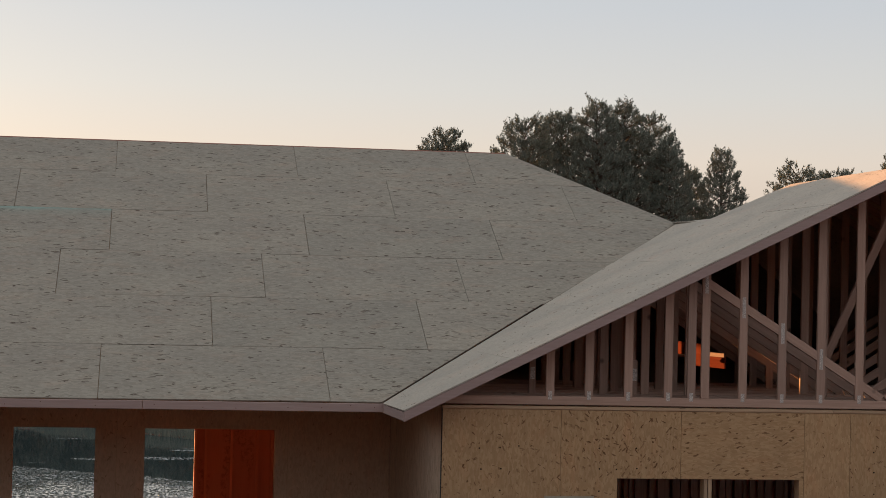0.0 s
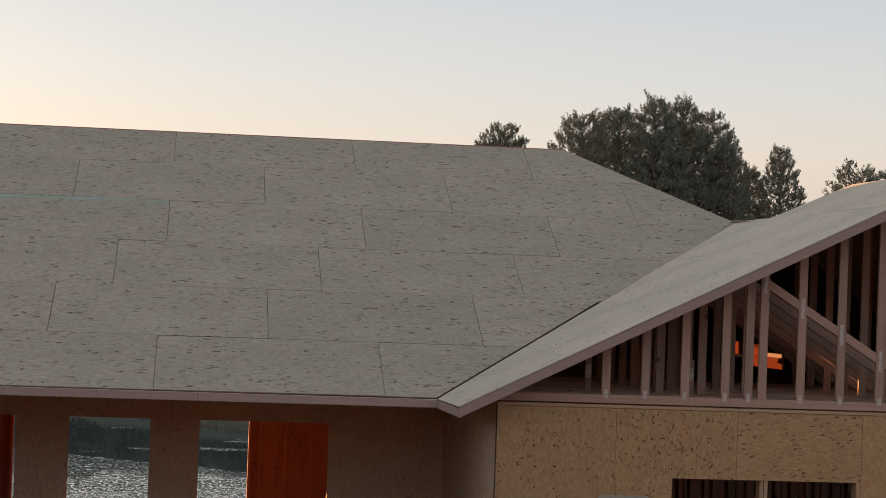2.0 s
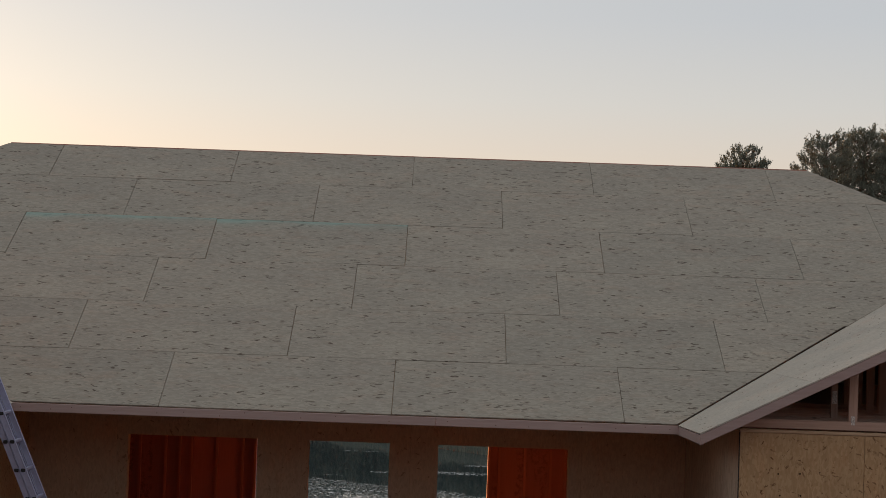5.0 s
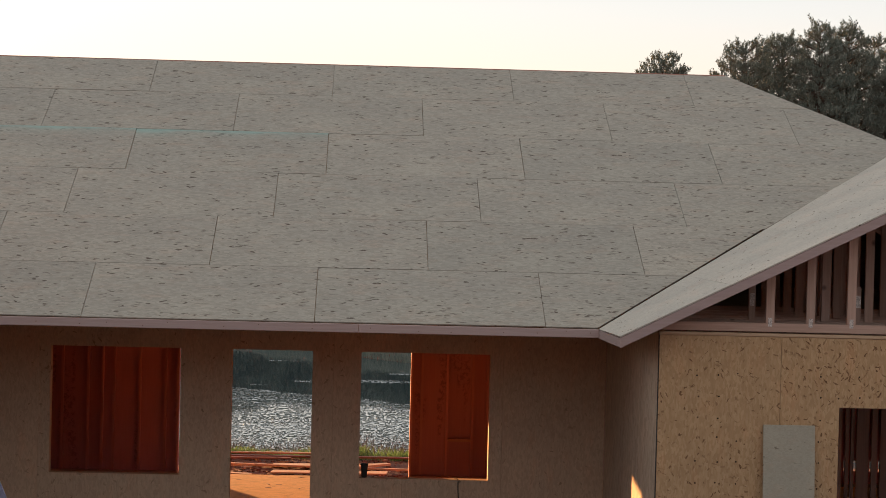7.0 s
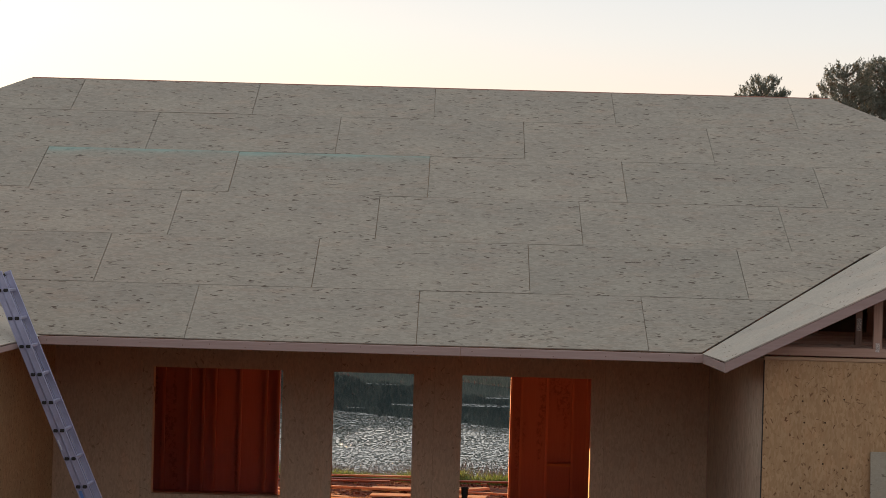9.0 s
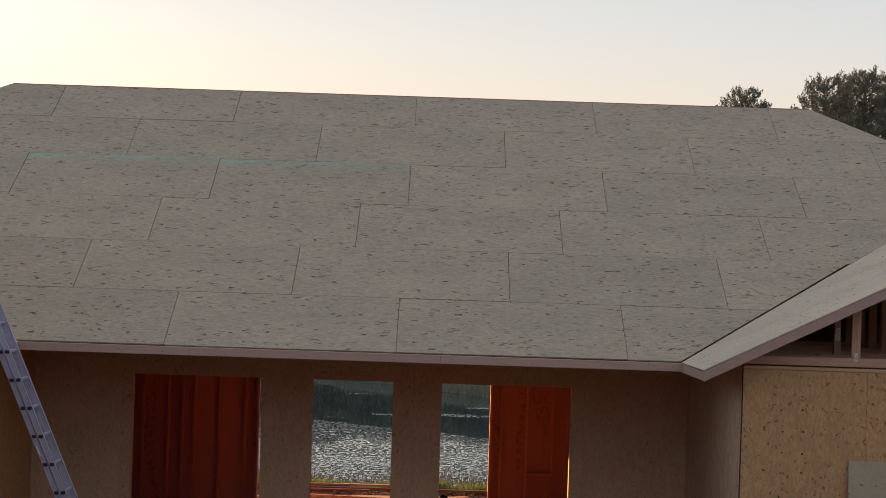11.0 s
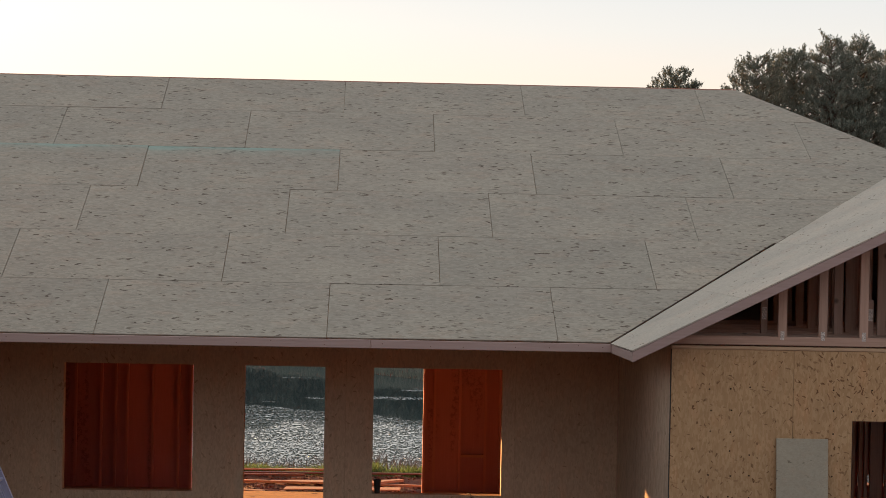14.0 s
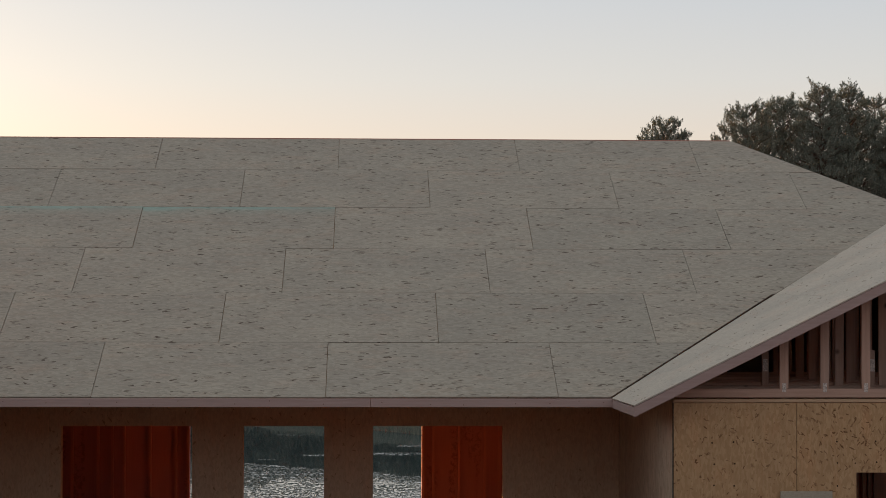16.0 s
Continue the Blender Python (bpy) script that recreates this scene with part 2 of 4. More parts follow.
BARK = plain("bark", (0.09, 0.06, 0.045), 0.9, 0, 12.0, 0.4)


def leaf_material(name, a, c, thin=False):
    m, nt, b = material(name, 1.0)
    b.inputs["Specular IOR Level"].default_value = 0.1
    g = nt.nodes.new("ShaderNodeNewGeometry")
    nt.links.new(ramp(nt, g.outputs["Random Per Island"], [(0.0, a), (1.0, c)]).outputs[0], b.inputs["Base Color"])
    if thin:  # blades let the low sun shine through
        glow = nt.nodes.new("ShaderNodeBsdfTranslucent")
        nt.links.new(b.inputs["Base Color"].links[0].from_socket, glow.inputs["Color"])
        blend = nt.nodes.new("ShaderNodeMixShader")
        blend.inputs[0].default_value = 0.35
        nt.links.new(b.outputs[0], blend.inputs[1])
        nt.links.new(glow.outputs[0], blend.inputs[2])
        nt.links.new(blend.outputs[0], nt.nodes["Material Output"].inputs["Surface"])
    return m


# needle colours raised: the pale haze over the far bank is put in
NEEDLES = leaf_material("haze_paled_needles", (0.105, 0.132, 0.115), (0.260, 0.271, 0.220))
GRASS = leaf_material("grass_blades", (0.10, 0.195, 0.07), (0.20, 0.33, 0.14), True)
DRY = leaf_material("dry_reeds", (0.10, 0.105, 0.095), (0.22, 0.22, 0.19))


def dirt_material():
    m, nt, b = material("red_dirt", 0.95)
    tc = nt.nodes.new("ShaderNodeTexCoord")
    n1 = node(nt, "ShaderNodeTexNoise", Scale=0.7, Detail=8.0, Roughness=0.7)
    n2 = node(nt, "ShaderNodeTexNoise", Scale=9.0, Detail=6.0, Roughness=0.7)
    for n in (n1, n2):
        nt.links.new(tc.outputs["Object"], n.inputs["Vector"])
    c = ramp(nt, n1.outputs[0], [(0.3, (0.10, 0.041, 0.026)), (0.7, (0.19, 0.079, 0.047))]).outputs[0]
    c = mix(nt, "MULTIPLY", 1.0, c, ramp(nt, n2.outputs[0], [(0.3, (0.6, 0.6, 0.6)), (0.7, (1.2, 1.2, 1.2))]).outputs[0])
    nt.links.new(c, b.inputs["Base Color"])
    bump(nt, b, n2.outputs[0], 0.7, 0.06)
    return m


def water_material():
    """Open water: wind-ruffled near the bank, calm further out, with a ragged edge between."""
    m, nt, b = material("pond_water", 0.02)
    b.inputs["Base Color"].default_value = (0.030, 0.048, 0.054, 1)
    b.inputs["IOR"].default_value = 1.4
    tc = nt.nodes.new("ShaderNodeTexCoord")
    sp = nt.nodes.new("ShaderNodeSeparateXYZ")
    nt.links.new(tc.outputs["Object"], sp.inputs[0])
    mp = nt.nodes.new("ShaderNodeMapping")
    mp.inputs["Scale"].default_value = (0.35, 1.0, 1.0)
    mp.inputs["Location"].default_value = (11.0, 5.0, 0.0)
    nt.links.new(tc.outputs["Object"], mp.inputs[0])
    edge = node(nt, "ShaderNodeTexNoise", Scale=0.35, Detail=6.0, Roughness=0.62)
    nt.links.new(mp.outputs[0], edge.inputs["Vector"])
    d = nt.nodes.new("ShaderNodeMath")
    d.operation = "MULTIPLY_ADD"
    nt.links.new(edge.outputs[0], d.inputs[0])
    d.inputs[1].default_value = 4.0
    slant = nt.nodes.new("ShaderNodeMath")
    slant.operation = "MULTIPLY_ADD"
    nt.links.new(sp.outputs[0], slant.inputs[0])
    slant.inputs[1].default_value = 0.88
    nt.links.new(sp.outputs[1], slant.inputs[2])
    nt.links.new(slant.outputs[0], d.inputs[2])
    scaled = nt.nodes.new("ShaderNodeMath")
    scaled.operation = "MULTIPLY"
    scaled.inputs[1].default_value = 0.01
    nt.links.new(d.outputs[0], scaled.inputs[0])
    wind = ramp(nt, scaled.outputs[0], [(0.349, (1, 1, 1)), (0.363, (0.004, 0.004, 0.004))]).outputs[0]
    drift = nt.nodes.new("ShaderNodeMapping")  # thin streaks of breeze on the calm water
    drift.inputs["Scale"].default_value = (0.22, 0.8, 1.0)
    drift.inputs["Location"].default_value = (3.7, 1.3, 0.0)
    nt.links.new(tc.outputs["Object"], drift.inputs[0])
    streak = node(nt, "ShaderNodeTexNoise", Scale=0.9, Detail=3.0)
    nt.links.new(drift.outputs[0], streak.inputs["Vector"])
    wind = mix(nt, "LIGHTEN", 1.0, wind, ramp(nt, streak.outputs[0], [(0.64, (0, 0, 0)), (0.69, (0.35, 0.35, 0.35))]).outputs[0])
    mp2 = nt.nodes.new("ShaderNodeMapping")
    mp2.inputs["Scale"].default_value = (1.7, 0.62, 1.0)
    nt.links.new(tc.outputs["Object"], mp2.inputs[0])
    n1 = node(nt, "ShaderNodeTexNoise", Scale=6.0, Detail=1.5, Roughness=0.5)
    nt.links.new(mp2.outputs[0], n1.inputs["Vector"])
    gust = node(nt, "ShaderNodeTexNoise", Scale=0.55, Detail=3.0)
    nt.links.new(mp.outputs[0], gust.inputs["Vector"])
    puff = ramp(nt, gust.outputs[0], [(0.36, (0.4, 0.4, 0.4)), (0.6, (1, 1, 1))]).outputs[0]
    h = mix(nt, "MULTIPLY", 1.0, mix(nt, "MULTIPLY", 1.0, ramp(nt, n1.outputs[0], [(0.45, (0, 0, 0)), (0.60, (1, 1, 1))]).outputs[0], wind), puff)
    bump(nt, b, h, 1.0, 0.06)
    return m


DIRT, WATER = dirt_material(), water_material()
FLOOR = osb("osb_floor", (0.58, 0.35, 0.12), (0.70, 0.42, 0.145), (0.78, 0.48, 0.18), (0.30, 0.16, 0.05), (14, 40, 20), (7, 22, 12), 0.16)


# ---- building helpers ----
def mesh(name, verts, faces, mat):
    me = bpy.data.meshes.new(name)
    me.from_pydata([tuple(v) for v in verts], [], faces)
    me.materials.append(mat)
    me.update()
    return me


CUBE = [(0, 3, 2, 1), (4, 5, 6, 7), (0, 1, 5, 4), (1, 2, 6, 5), (2, 3, 7, 6), (3, 0, 4, 7)]


def box_vf(x0, x1, y0, y1, z0, z1, ch=0.0):
    """A box with chamfered long edges where ch > 0."""
    if not ch:
        return [(x0, y0, z0), (x1, y0, z0), (x1, y1, z0), (x0, y1, z0), (x0, y0, z1), (x1, y0, z1), (x1, y1, z1), (x0, y1, z1)], list(CUBE)
    bm = bmesh.new()
    bmesh.ops.create_cube(bm, size=1)
    for v in bm.verts:
        v.co = Vector((x0 if v.co.x < 0 else x1, y0 if v.co.y < 0 else y1, z0 if v.co.z < 0 else z1))
    bmesh.ops.bevel(bm, geom=bm.edges[:], offset=ch, segments=1, affect="EDGES")
    bm.verts.index_update()
    out = [tuple(v.co) for v in bm.verts], [[v.index for v in f.verts] for f in bm.faces]
    bm.free()
    return out


def place(ob, parent):
    if parent is not None:
        ob.parent = parent
        ob.matrix_parent_inverse = Matrix()
    return ob


def boxes(name, list_, mat, parent=None, label="", ch=0.0):
    """One mesh of several boxes, its origin at their middle."""
    arr = np.array(list_, float)
    mid = Vector(((arr[:, 0].min() + arr[:, 1].max()) / 2, (arr[:, 2].min() + arr[:, 3].max()) / 2, arr[:, 4].min()))
    verts, faces = [], []
    for q in list_:
        v, f = box_vf(*q, ch)
        k = len(verts)
        verts += [(a - mid.x, b - mid.y, c - mid.z) for a, b, c in v]
        faces += [[i + k for i in face] for face in f]
    ob = place(new(name, mesh(name, verts, faces, mat)), parent)
    ob.location = mid - (parent.matrix_basis.translation if parent is not None else Vector())
    if parent is not None and parent.parent is not None:
        ob.location -= parent.parent.matrix_basis.translation
    return tagged(ob, label)


def beam(name, p0, p1, wide, deep, mat, parent=None, label="", side=(0, 1, 0), ch=0.003):
    """A bar from p0 to p1; deep runs along side, wide across it."""
    p0, p1 = Vector(p0), Vector(p1)
    run = p1 - p0
    x = run.normalized()
    y = Vector(side)
    y = (y - x * y.dot(x)).normalized()
    z = x.cross(y)
    v, f = box_vf(-run.length / 2, run.length / 2, -deep / 2, deep / 2, -wide / 2, wide / 2, ch)
    ob = place(new(name, mesh(name, v, f, mat)), parent)
    m = Matrix((x, y, z)).transposed().to_4x4()
    m.translation = (p0 + p1) / 2 - (parent.matrix_basis.translation if parent is not None else Vector())
    ob.matrix_basis = m
    return tagged(ob, label)


def under(child, owner):
    """Hangs one part of a thing below another part of it, where it stands."""
    child.parent = owner
    child.matrix_basis = owner.matrix_basis.inverted() @ child.matrix_basis
    return child


def thing(name, at, label, category, group="", kind=""):
    ob = new(name)
    ob.location = at
    ob.empty_display_size = 0.2
    return tagged(ob, label, category, group, kind)


def clip(poly, edge_a, edge_b):
    """Keeps the part of poly left of the line a -> b."""
    out = []
    (ax, ay), (bx, by) = edge_a, edge_b
    side = [(bx - ax) * (py - ay) - (by - ay) * (px - ax) for px, py in poly]
    for i, p in enumerate(poly):
        j = (i + 1) % len(poly)
        if side[i] >= 0:
            out.append(p)
        if side[i] * side[j] < 0:
            t = side[i] / (side[i] - side[j])
            q = poly[j]
            out.append((p[0] + t * (q[0] - p[0]), p[1] + t * (q[1] - p[1])))
    return out


def clip_all(poly, region):
    for a, b in zip(region, region[1:] + region[:1]):
        poly = clip(poly, a, b)
        if len(poly) < 3:
            return []
    return poly


# ---- the roofs ----
EZ, PITCH = 2.78, math.atan(0.5)
C, S = math.cos(PITCH), math.sin(PITCH)
SHEET = 0.0125
RIDGE_S = 7.20
XE, XRIDGE, RAKE_Y = 1.86, 7.26, -1.42       # the wing's eave, ridge and rake
XL = -5.27                                   # the left wing's eave
WT, WEZ = 0.493, 2.79                        # rise of the wing's roof and height of its eave
CW, SW = math.cos(math.atan(WT)), math.sin(math.atan(WT))


def roof_sheets(roof, rows, joints, region, to_world, normal, mat, jitter, teal=False, tight=1.0):
    """Sheets of one slope: rows between the given runs up the slope, joints along it, cut to the region."""
    rnd = random.Random(7)
    for k, (s0, s1) in enumerate(zip(rows, rows[1:])):
        js = joints[k]
        for u0, u1 in zip(js, js[1:]):
            e, g = rnd.uniform(0.002, 0.008) * tight, rnd.uniform(0.0018, 0.0042) * tight
            poly = clip_all([(u0 + g, s0 + e), (u1 - g, s0 + e), (u1 - g, s1 - e), (u0 + g, s1 - e)], region)
            if len(poly) < 3:
                continue
            lift = [rnd.uniform(0, jitter) for _ in range(3)]
            mu, ms = sum(p[0] for p in poly) / len(poly), sum(p[1] for p in poly) / len(poly)
            n = Vector(normal)
            top = [Vector(to_world(u, s)) + n * (lift[0] + lift[1] * (u - mu) / 1.2 + lift[2] * (s - ms)) for u, s in poly]
            low = [p - n * SHEET for p in top]
            mid = Vector(to_world(mu, ms))
            q = len(poly)
            verts = [p - mid for p in top + low]
            faces = [list(range(q)), list(range(2 * q - 1, q - 1, -1))] + [[i, i + q, (i + 1) % q + q, (i + 1) % q] for i in range(q)]
            if (top[1] - top[0]).cross(top[2] - top[1]).dot(n) < 0:
                faces = [f[::-1] for f in faces]
            sealed = teal and k == 1 and -6.3 < u0 < -3
            ob = place(new("osb_sheet", mesh("osb_sheet", verts, faces, OSB_TEAL if sealed else mat)), roof)
            ob.location = mid


def steps(first, gap, lo, hi):
    """first + k * gap, from the last below lo to the first above hi."""
    out = [first]
    while out[0] > lo:
        out.insert(0, out[0] - gap)
    while out[-1] < hi:
        out.append(out[-1] + gap)
    return out


def slab(name, pts, thick, mat, parent=None):
    """A flat polygon with thickness below it."""
    pts = [Vector(p) for p in pts]
    n = (pts[1] - pts[0]).cross(pts[2] - pts[1]).normalized()
    if n.z < 0:
        pts, n = pts[::-1], -n
    q = len(pts)
    verts = pts + [p - n * thick for p in pts]
    faces = [list(range(q)), list(range(2 * q - 1, q - 1, -1))] + [[i, i + q, (i + 1) % q + q, (i + 1) % q] for i in range(q)]
    ob = place(new(name, mesh(name, verts, faces, mat)), parent)
    return ob


def main_world(x, s):
    return (x, s * C, EZ + s * S)


def wing_world(y, s):
    return (XE + s * CW, y, WEZ + s * SW)


def left_world(y, s):
    return (XL - s * C, y, EZ + s * S)


G, P = 2.441, 1.219
RY, RZ = RIDGE_S * C, EZ + RIDGE_S * S
HIPS = 4.99
roof_main = slab("roof_main", [(-9.2, 2 * RY - 3.94, EZ + 3.94 / 2), (0.7, 2 * RY - 3.94, EZ + 3.94 / 2), (0.7, 2 * RY - 4.46, EZ + 4.46 / 2), (6.26, 2 * RY - 4.46, EZ + 4.46 / 2), (4.33, RY, RZ), (-6.87, RY, RZ)], SHEET, OSB_ROOF)
tagged(roof_main, "hipped roof sheathed with weathered grey OSB sheets", "roof", kind="structure")
MAIN = [(XL, 0), (XE - 0.06, 0), (5.52, 4.05), (6.29, 4.93), (4.33, RIDGE_S), (-6.87, RIDGE_S), (-9.2, 4.4)]
joints = [steps(f, g, -9.5, 6.5) for f, g in ((-1.222, 2.475), (0.014, 2.452), (-1.79, 2.452), (-1.205, 2.466), (0.018, 2.455), (-1.19, 2.455))]
# the two lowest rows stop short of the valley and leave a dark gap beside the wing's sheets
roof_sheets(roof_main, [0, P, 2 * P], joints[:2], [(XL, 0), (XE - 0.056, 0), (XE - 0.056 + 2 * P * 0.9037, 2 * P), (-7.447, 2 * P)], main_world, (0, -S, C), OSB_ROOF, 0.003)
roof_sheets(roof_main, [2 * P, 3 * P, 4 * P, 5 * P, RIDGE_S], joints[2:], MAIN, main_world, (0, -S, C), OSB_ROOF, 0.003, True)
# unseen backing under each joint, added to block light through the gaps
for k, row in enumerate(joints):
    for x in row:
        lo, hi = max(k * P, 0.05), min((k + 1) * P, RIDGE_S - 0.1)
        if -5.2 - 0.893 * lo + 0.1 < x < 1.75 + 0.9 * lo and x < 6.1 - 0.9 * max(0.0, hi - 5.0):
            beam("rafter", Vector(main_world(x, lo)) - Vector((0, -S, C)) * (SHEET + 0.05), Vector(main_world(x, hi)) - Vector((0, -S, C)) * (SHEET + 0.05), 0.038, 0.089, PINE, roof_main, side=(0, -S, C), ch=0)
ROOF_BACK = 2 * RY
slab("hip_sheathing", [(4.33, RY, RZ), (6.26, HIPS * C, EZ + HIPS * S), (6.33, 3.0, EZ + 2.2), (10.73, 7.4, EZ), (10.7, ROOF_BACK, EZ)], SHEET, OSB_ROOF, roof_main)
slab("hip_sheathing", [(-6.87, RY, RZ), (-9.2, 3.94, EZ + 4.4 * S), (-9.2, ROOF_BACK - 3.94, EZ + 4.4 * S)], SHEET, OSB_ROOF, roof_main)
def hip_z(x):
    return EZ + 4.4 * S + (x + 9.2) / 2


# unseen slope added beyond the left hip to keep sun out of the attic
slab("hip_sheathing", [(x, y, hip_z(x)) for x, y in ((-9.2, 3.94), (-13.1, 3.94), (-13.1, ROOF_BACK - 0.04), (-9.2, ROOF_BACK - 3.94))], SHEET, OSB_ROOF, roof_main)


def rear_z(y):
    return EZ + (ROOF_BACK - y) / 2


# added reddish strip: the sunlit edge along the ridge, put into colour
boxes("ridge_board", [(-6.85, 4.31, RY + 0.004, RY + 0.04, RZ - 0.05, RZ + 0.012)], RED_WOOD, roof_main)
# rear slope, with an unseen gap added to let a sunbeam into the attic
for q in ([(-9.2, ROOF_BACK - 3.94), (-13.1, ROOF_BACK - 0.04), (-9.2, ROOF_BACK)], [(-9.2, ROOF_BACK - 3.94), (-9.2, ROOF_BACK), (0.7, ROOF_BACK), (0.7, ROOF_BACK - 3.94)], [(1.35, ROOF_BACK - HIPS * C), (1.35, ROOF_BACK), (10.7, ROOF_BACK), (6.26, ROOF_BACK - HIPS * C)],
          [(0.7, 10.35), (0.7, ROOF_BACK), (1.35, ROOF_BACK), (1.35, 10.35)], [(0.7, ROOF_BACK - HIPS * C), (0.7, 9.8), (1.35, 9.8), (1.35, ROOF_BACK - HIPS * C)]):
    slab("rear_sheathing", [(x, y, rear_z(y)) for x, y in q], SHEET, OSB_ROOF, roof_main)

OVER = RAKE_Y - 0.041                        # the sheets lap over the rake boards
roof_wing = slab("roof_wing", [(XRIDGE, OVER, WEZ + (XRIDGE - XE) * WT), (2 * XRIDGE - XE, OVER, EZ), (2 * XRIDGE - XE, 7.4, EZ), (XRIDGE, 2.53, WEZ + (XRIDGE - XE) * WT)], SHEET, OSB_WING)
tagged(roof_wing, "gabled wing roof sheathed with weathered grey OSB", "roof", kind="structure")
WS = (XRIDGE - XE) / CW
WING_LOW = [(OVER, -0.005), (-0.04, -0.045), (4.51, 4 * P + 0.13), (OVER, 4 * P + 0.13)]
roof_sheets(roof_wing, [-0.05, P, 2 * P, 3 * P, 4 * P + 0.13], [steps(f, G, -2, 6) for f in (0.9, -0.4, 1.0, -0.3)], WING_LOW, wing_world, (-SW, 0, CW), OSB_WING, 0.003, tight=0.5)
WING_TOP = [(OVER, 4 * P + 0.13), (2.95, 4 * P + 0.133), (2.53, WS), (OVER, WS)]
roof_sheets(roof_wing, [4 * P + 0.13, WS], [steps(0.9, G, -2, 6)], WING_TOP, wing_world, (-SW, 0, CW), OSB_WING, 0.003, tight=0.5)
slab("rear_hip_sheathing", [(XRIDGE, 2.53, WEZ + (XRIDGE - XE) * WT), (6.33, 3.0, EZ + 2.2), (10.73, 7.4, EZ), (2 * XRIDGE - XE, 7.4, EZ)], SHEET, OSB_WING, roof_wing)

roof_left = slab("roof_left", [(XL - 5 * C, -9, EZ + 5 * S), (XL - 5 * C, 4.4 * C, EZ + 5 * S), (XL - 10 * C, 4.4 * C, EZ), (XL - 10 * C, -9, EZ)], SHEET, OSB_WING)
tagged(roof_left, "roof slope of the second wing in weathered OSB", "roof", kind="structure")
LEFT = [(-0.04, -0.045), (-9, -0.045), (-9, 5), (4.4 * C, 4.4)][::-1]
roof_sheets(roof_left, [-0.05, P, 2 * P, 3 * P, 5], [steps(f, G, -10, 6) for f in (-0.5, 0.7, -0.4, 0.8)], LEFT, left_world, (S, 0, C), OSB_WING, 0.003)

# fascia boards
FASCIAS, nail_jit = [], random.Random(9)
FH = 0.085
fascia = boxes("fascia_front", [(XL, -0.75, -0.04, -0.002, EZ - FH - 0.02, EZ - 0.015)], FASCIA, None, "primed pinkish fascia board along the eave", 0.003)
tagged(fascia, kind="structure", category="fascia")
fascia = boxes("fascia_front", [(-0.746, XE - 0.0, -0.04, -0.002, EZ - FH - 0.02, EZ - 0.015)], FASCIA, None, "primed pinkish fascia board along the eave", 0.003)
tagged(fascia, kind="structure", category="fascia")

fascia = boxes("fascia_left_eave", [(XL, XL + 0.038, -9, -0.04, EZ - 0.095, EZ - 0.037)], FASCIA, None, "primed pinkish fascia board of the second wing", 0.003)
tagged(fascia, kind="structure", category="fascia")


fascia = beam("fascia_wing_eave", (XE + 0.022, RAKE_Y - 0.0005, WEZ - 0.071), (XE - 0.016, -0.04, WEZ - 0.078), 0.038, 0.092, FASCIA, None, "primed pinkish fascia board of the wing", (0, 0, 1))
tagged(fascia, kind="structure", category="fascia")


def rake_board(x0, x1):
    """A sloping board with plumb-cut ends that meets its twin at the ridge."""
    bm = bmesh.new()
    side = []
    for y in (RAKE_Y - 0.038, RAKE_Y - 0.001):
        pts = []
        for x in (x0, x1):
            z = WEZ - 0.0175 + (XRIDGE - XE - abs(XRIDGE - x)) * WT
            pts += [(x, z), (x, z - 0.104)]
        side.append([bm.verts.new((px, y, pz)) for px, pz in (pts[0], pts[1], pts[3], pts[2])])
    bm.faces.new(side[0])
    bm.faces.new(side[1][::-1])
    for k in range(4):
        bm.faces.new((side[0][k], side[1][k], side[1][(k + 1) % 4], side[0][(k + 1) % 4]))
    bmesh.ops.recalc_face_normals(bm, faces=bm.faces[:])
    bmesh.ops.bevel(bm, geom=bm.edges[:], offset=0.003, segments=1, affect="EDGES")
    me = bpy.data.meshes.new("fascia_rake")
    bm.to_mesh(me)
    bm.free()
    me.materials.append(FASCIA)
    return tagged(new("fascia_rake", me), "primed pinkish rake fascia board", "fascia", kind="structure")


rake_board(XE, XRIDGE - 0.001)
rake_board(XRIDGE + 0.001, 2 * XRIDGE - XE + 0.038)

for fx in bpy.data.objects:
    if fx.name.startswith("fascia_front"):
        FASCIAS.append(fx)
fnail = mesh("nail", [(0.006 * math.cos(k * math.pi / 3), y, 0.006 * math.sin(k * math.pi / 3)) for y in (0.0, -0.0015) for k in range(6)], [list(range(6, 12))] + [(k, (k + 1) % 6, 6 + (k + 1) % 6, 6 + k) for k in range(6)], RUST)
for fx in FASCIAS:
    half = max(v.co.x for v in fx.data.vertices)
    x = -half + 0.12
    while x < half:
        n = place(new("nail", fnail), fx)
        n.location = (x, -0.0195, nail_jit.choice((0.03, 0.045, 0.06)) + nail_jit.uniform(-0.008, 0.008))
        x += nail_jit.uniform(0.22, 0.6)

# ---- walls ----
FL, LOW = -0.26, -0.40            # floor level, foot of the walls
YW, YG, XS, XLW = 3.10, -1.10, 2.31, -5.72
TOPW, YR = 2.80, 9.90


def sheet_boxes(x0, x1, z0, z1, openings):
    """Rectangles that fill x0..x1 by z0..z1 round the openings."""
    xs = sorted({x0, x1, *[min(max(q, x0), x1) for o in openings for q in o[:2]]})
    zs = sorted({z0, z1, *[min(max(q, z0), z1) for o in openings for q in o[2:]]})
    out = []
    for a, b in zip(xs, xs[1:]):
        low_end = None
        for c, d in zip(zs, zs[1:]):
            mx, mz = (a + b) / 2, (c + d) / 2
            if any(o[0] < mx < o[1] and o[2] < mz < o[3] for o in openings):
                low_end = None
            elif low_end is None:
                low_end = c
                out.append((a, b, c, d))
            else:
                out[-1] = (a, b, low_end, d)
    return out


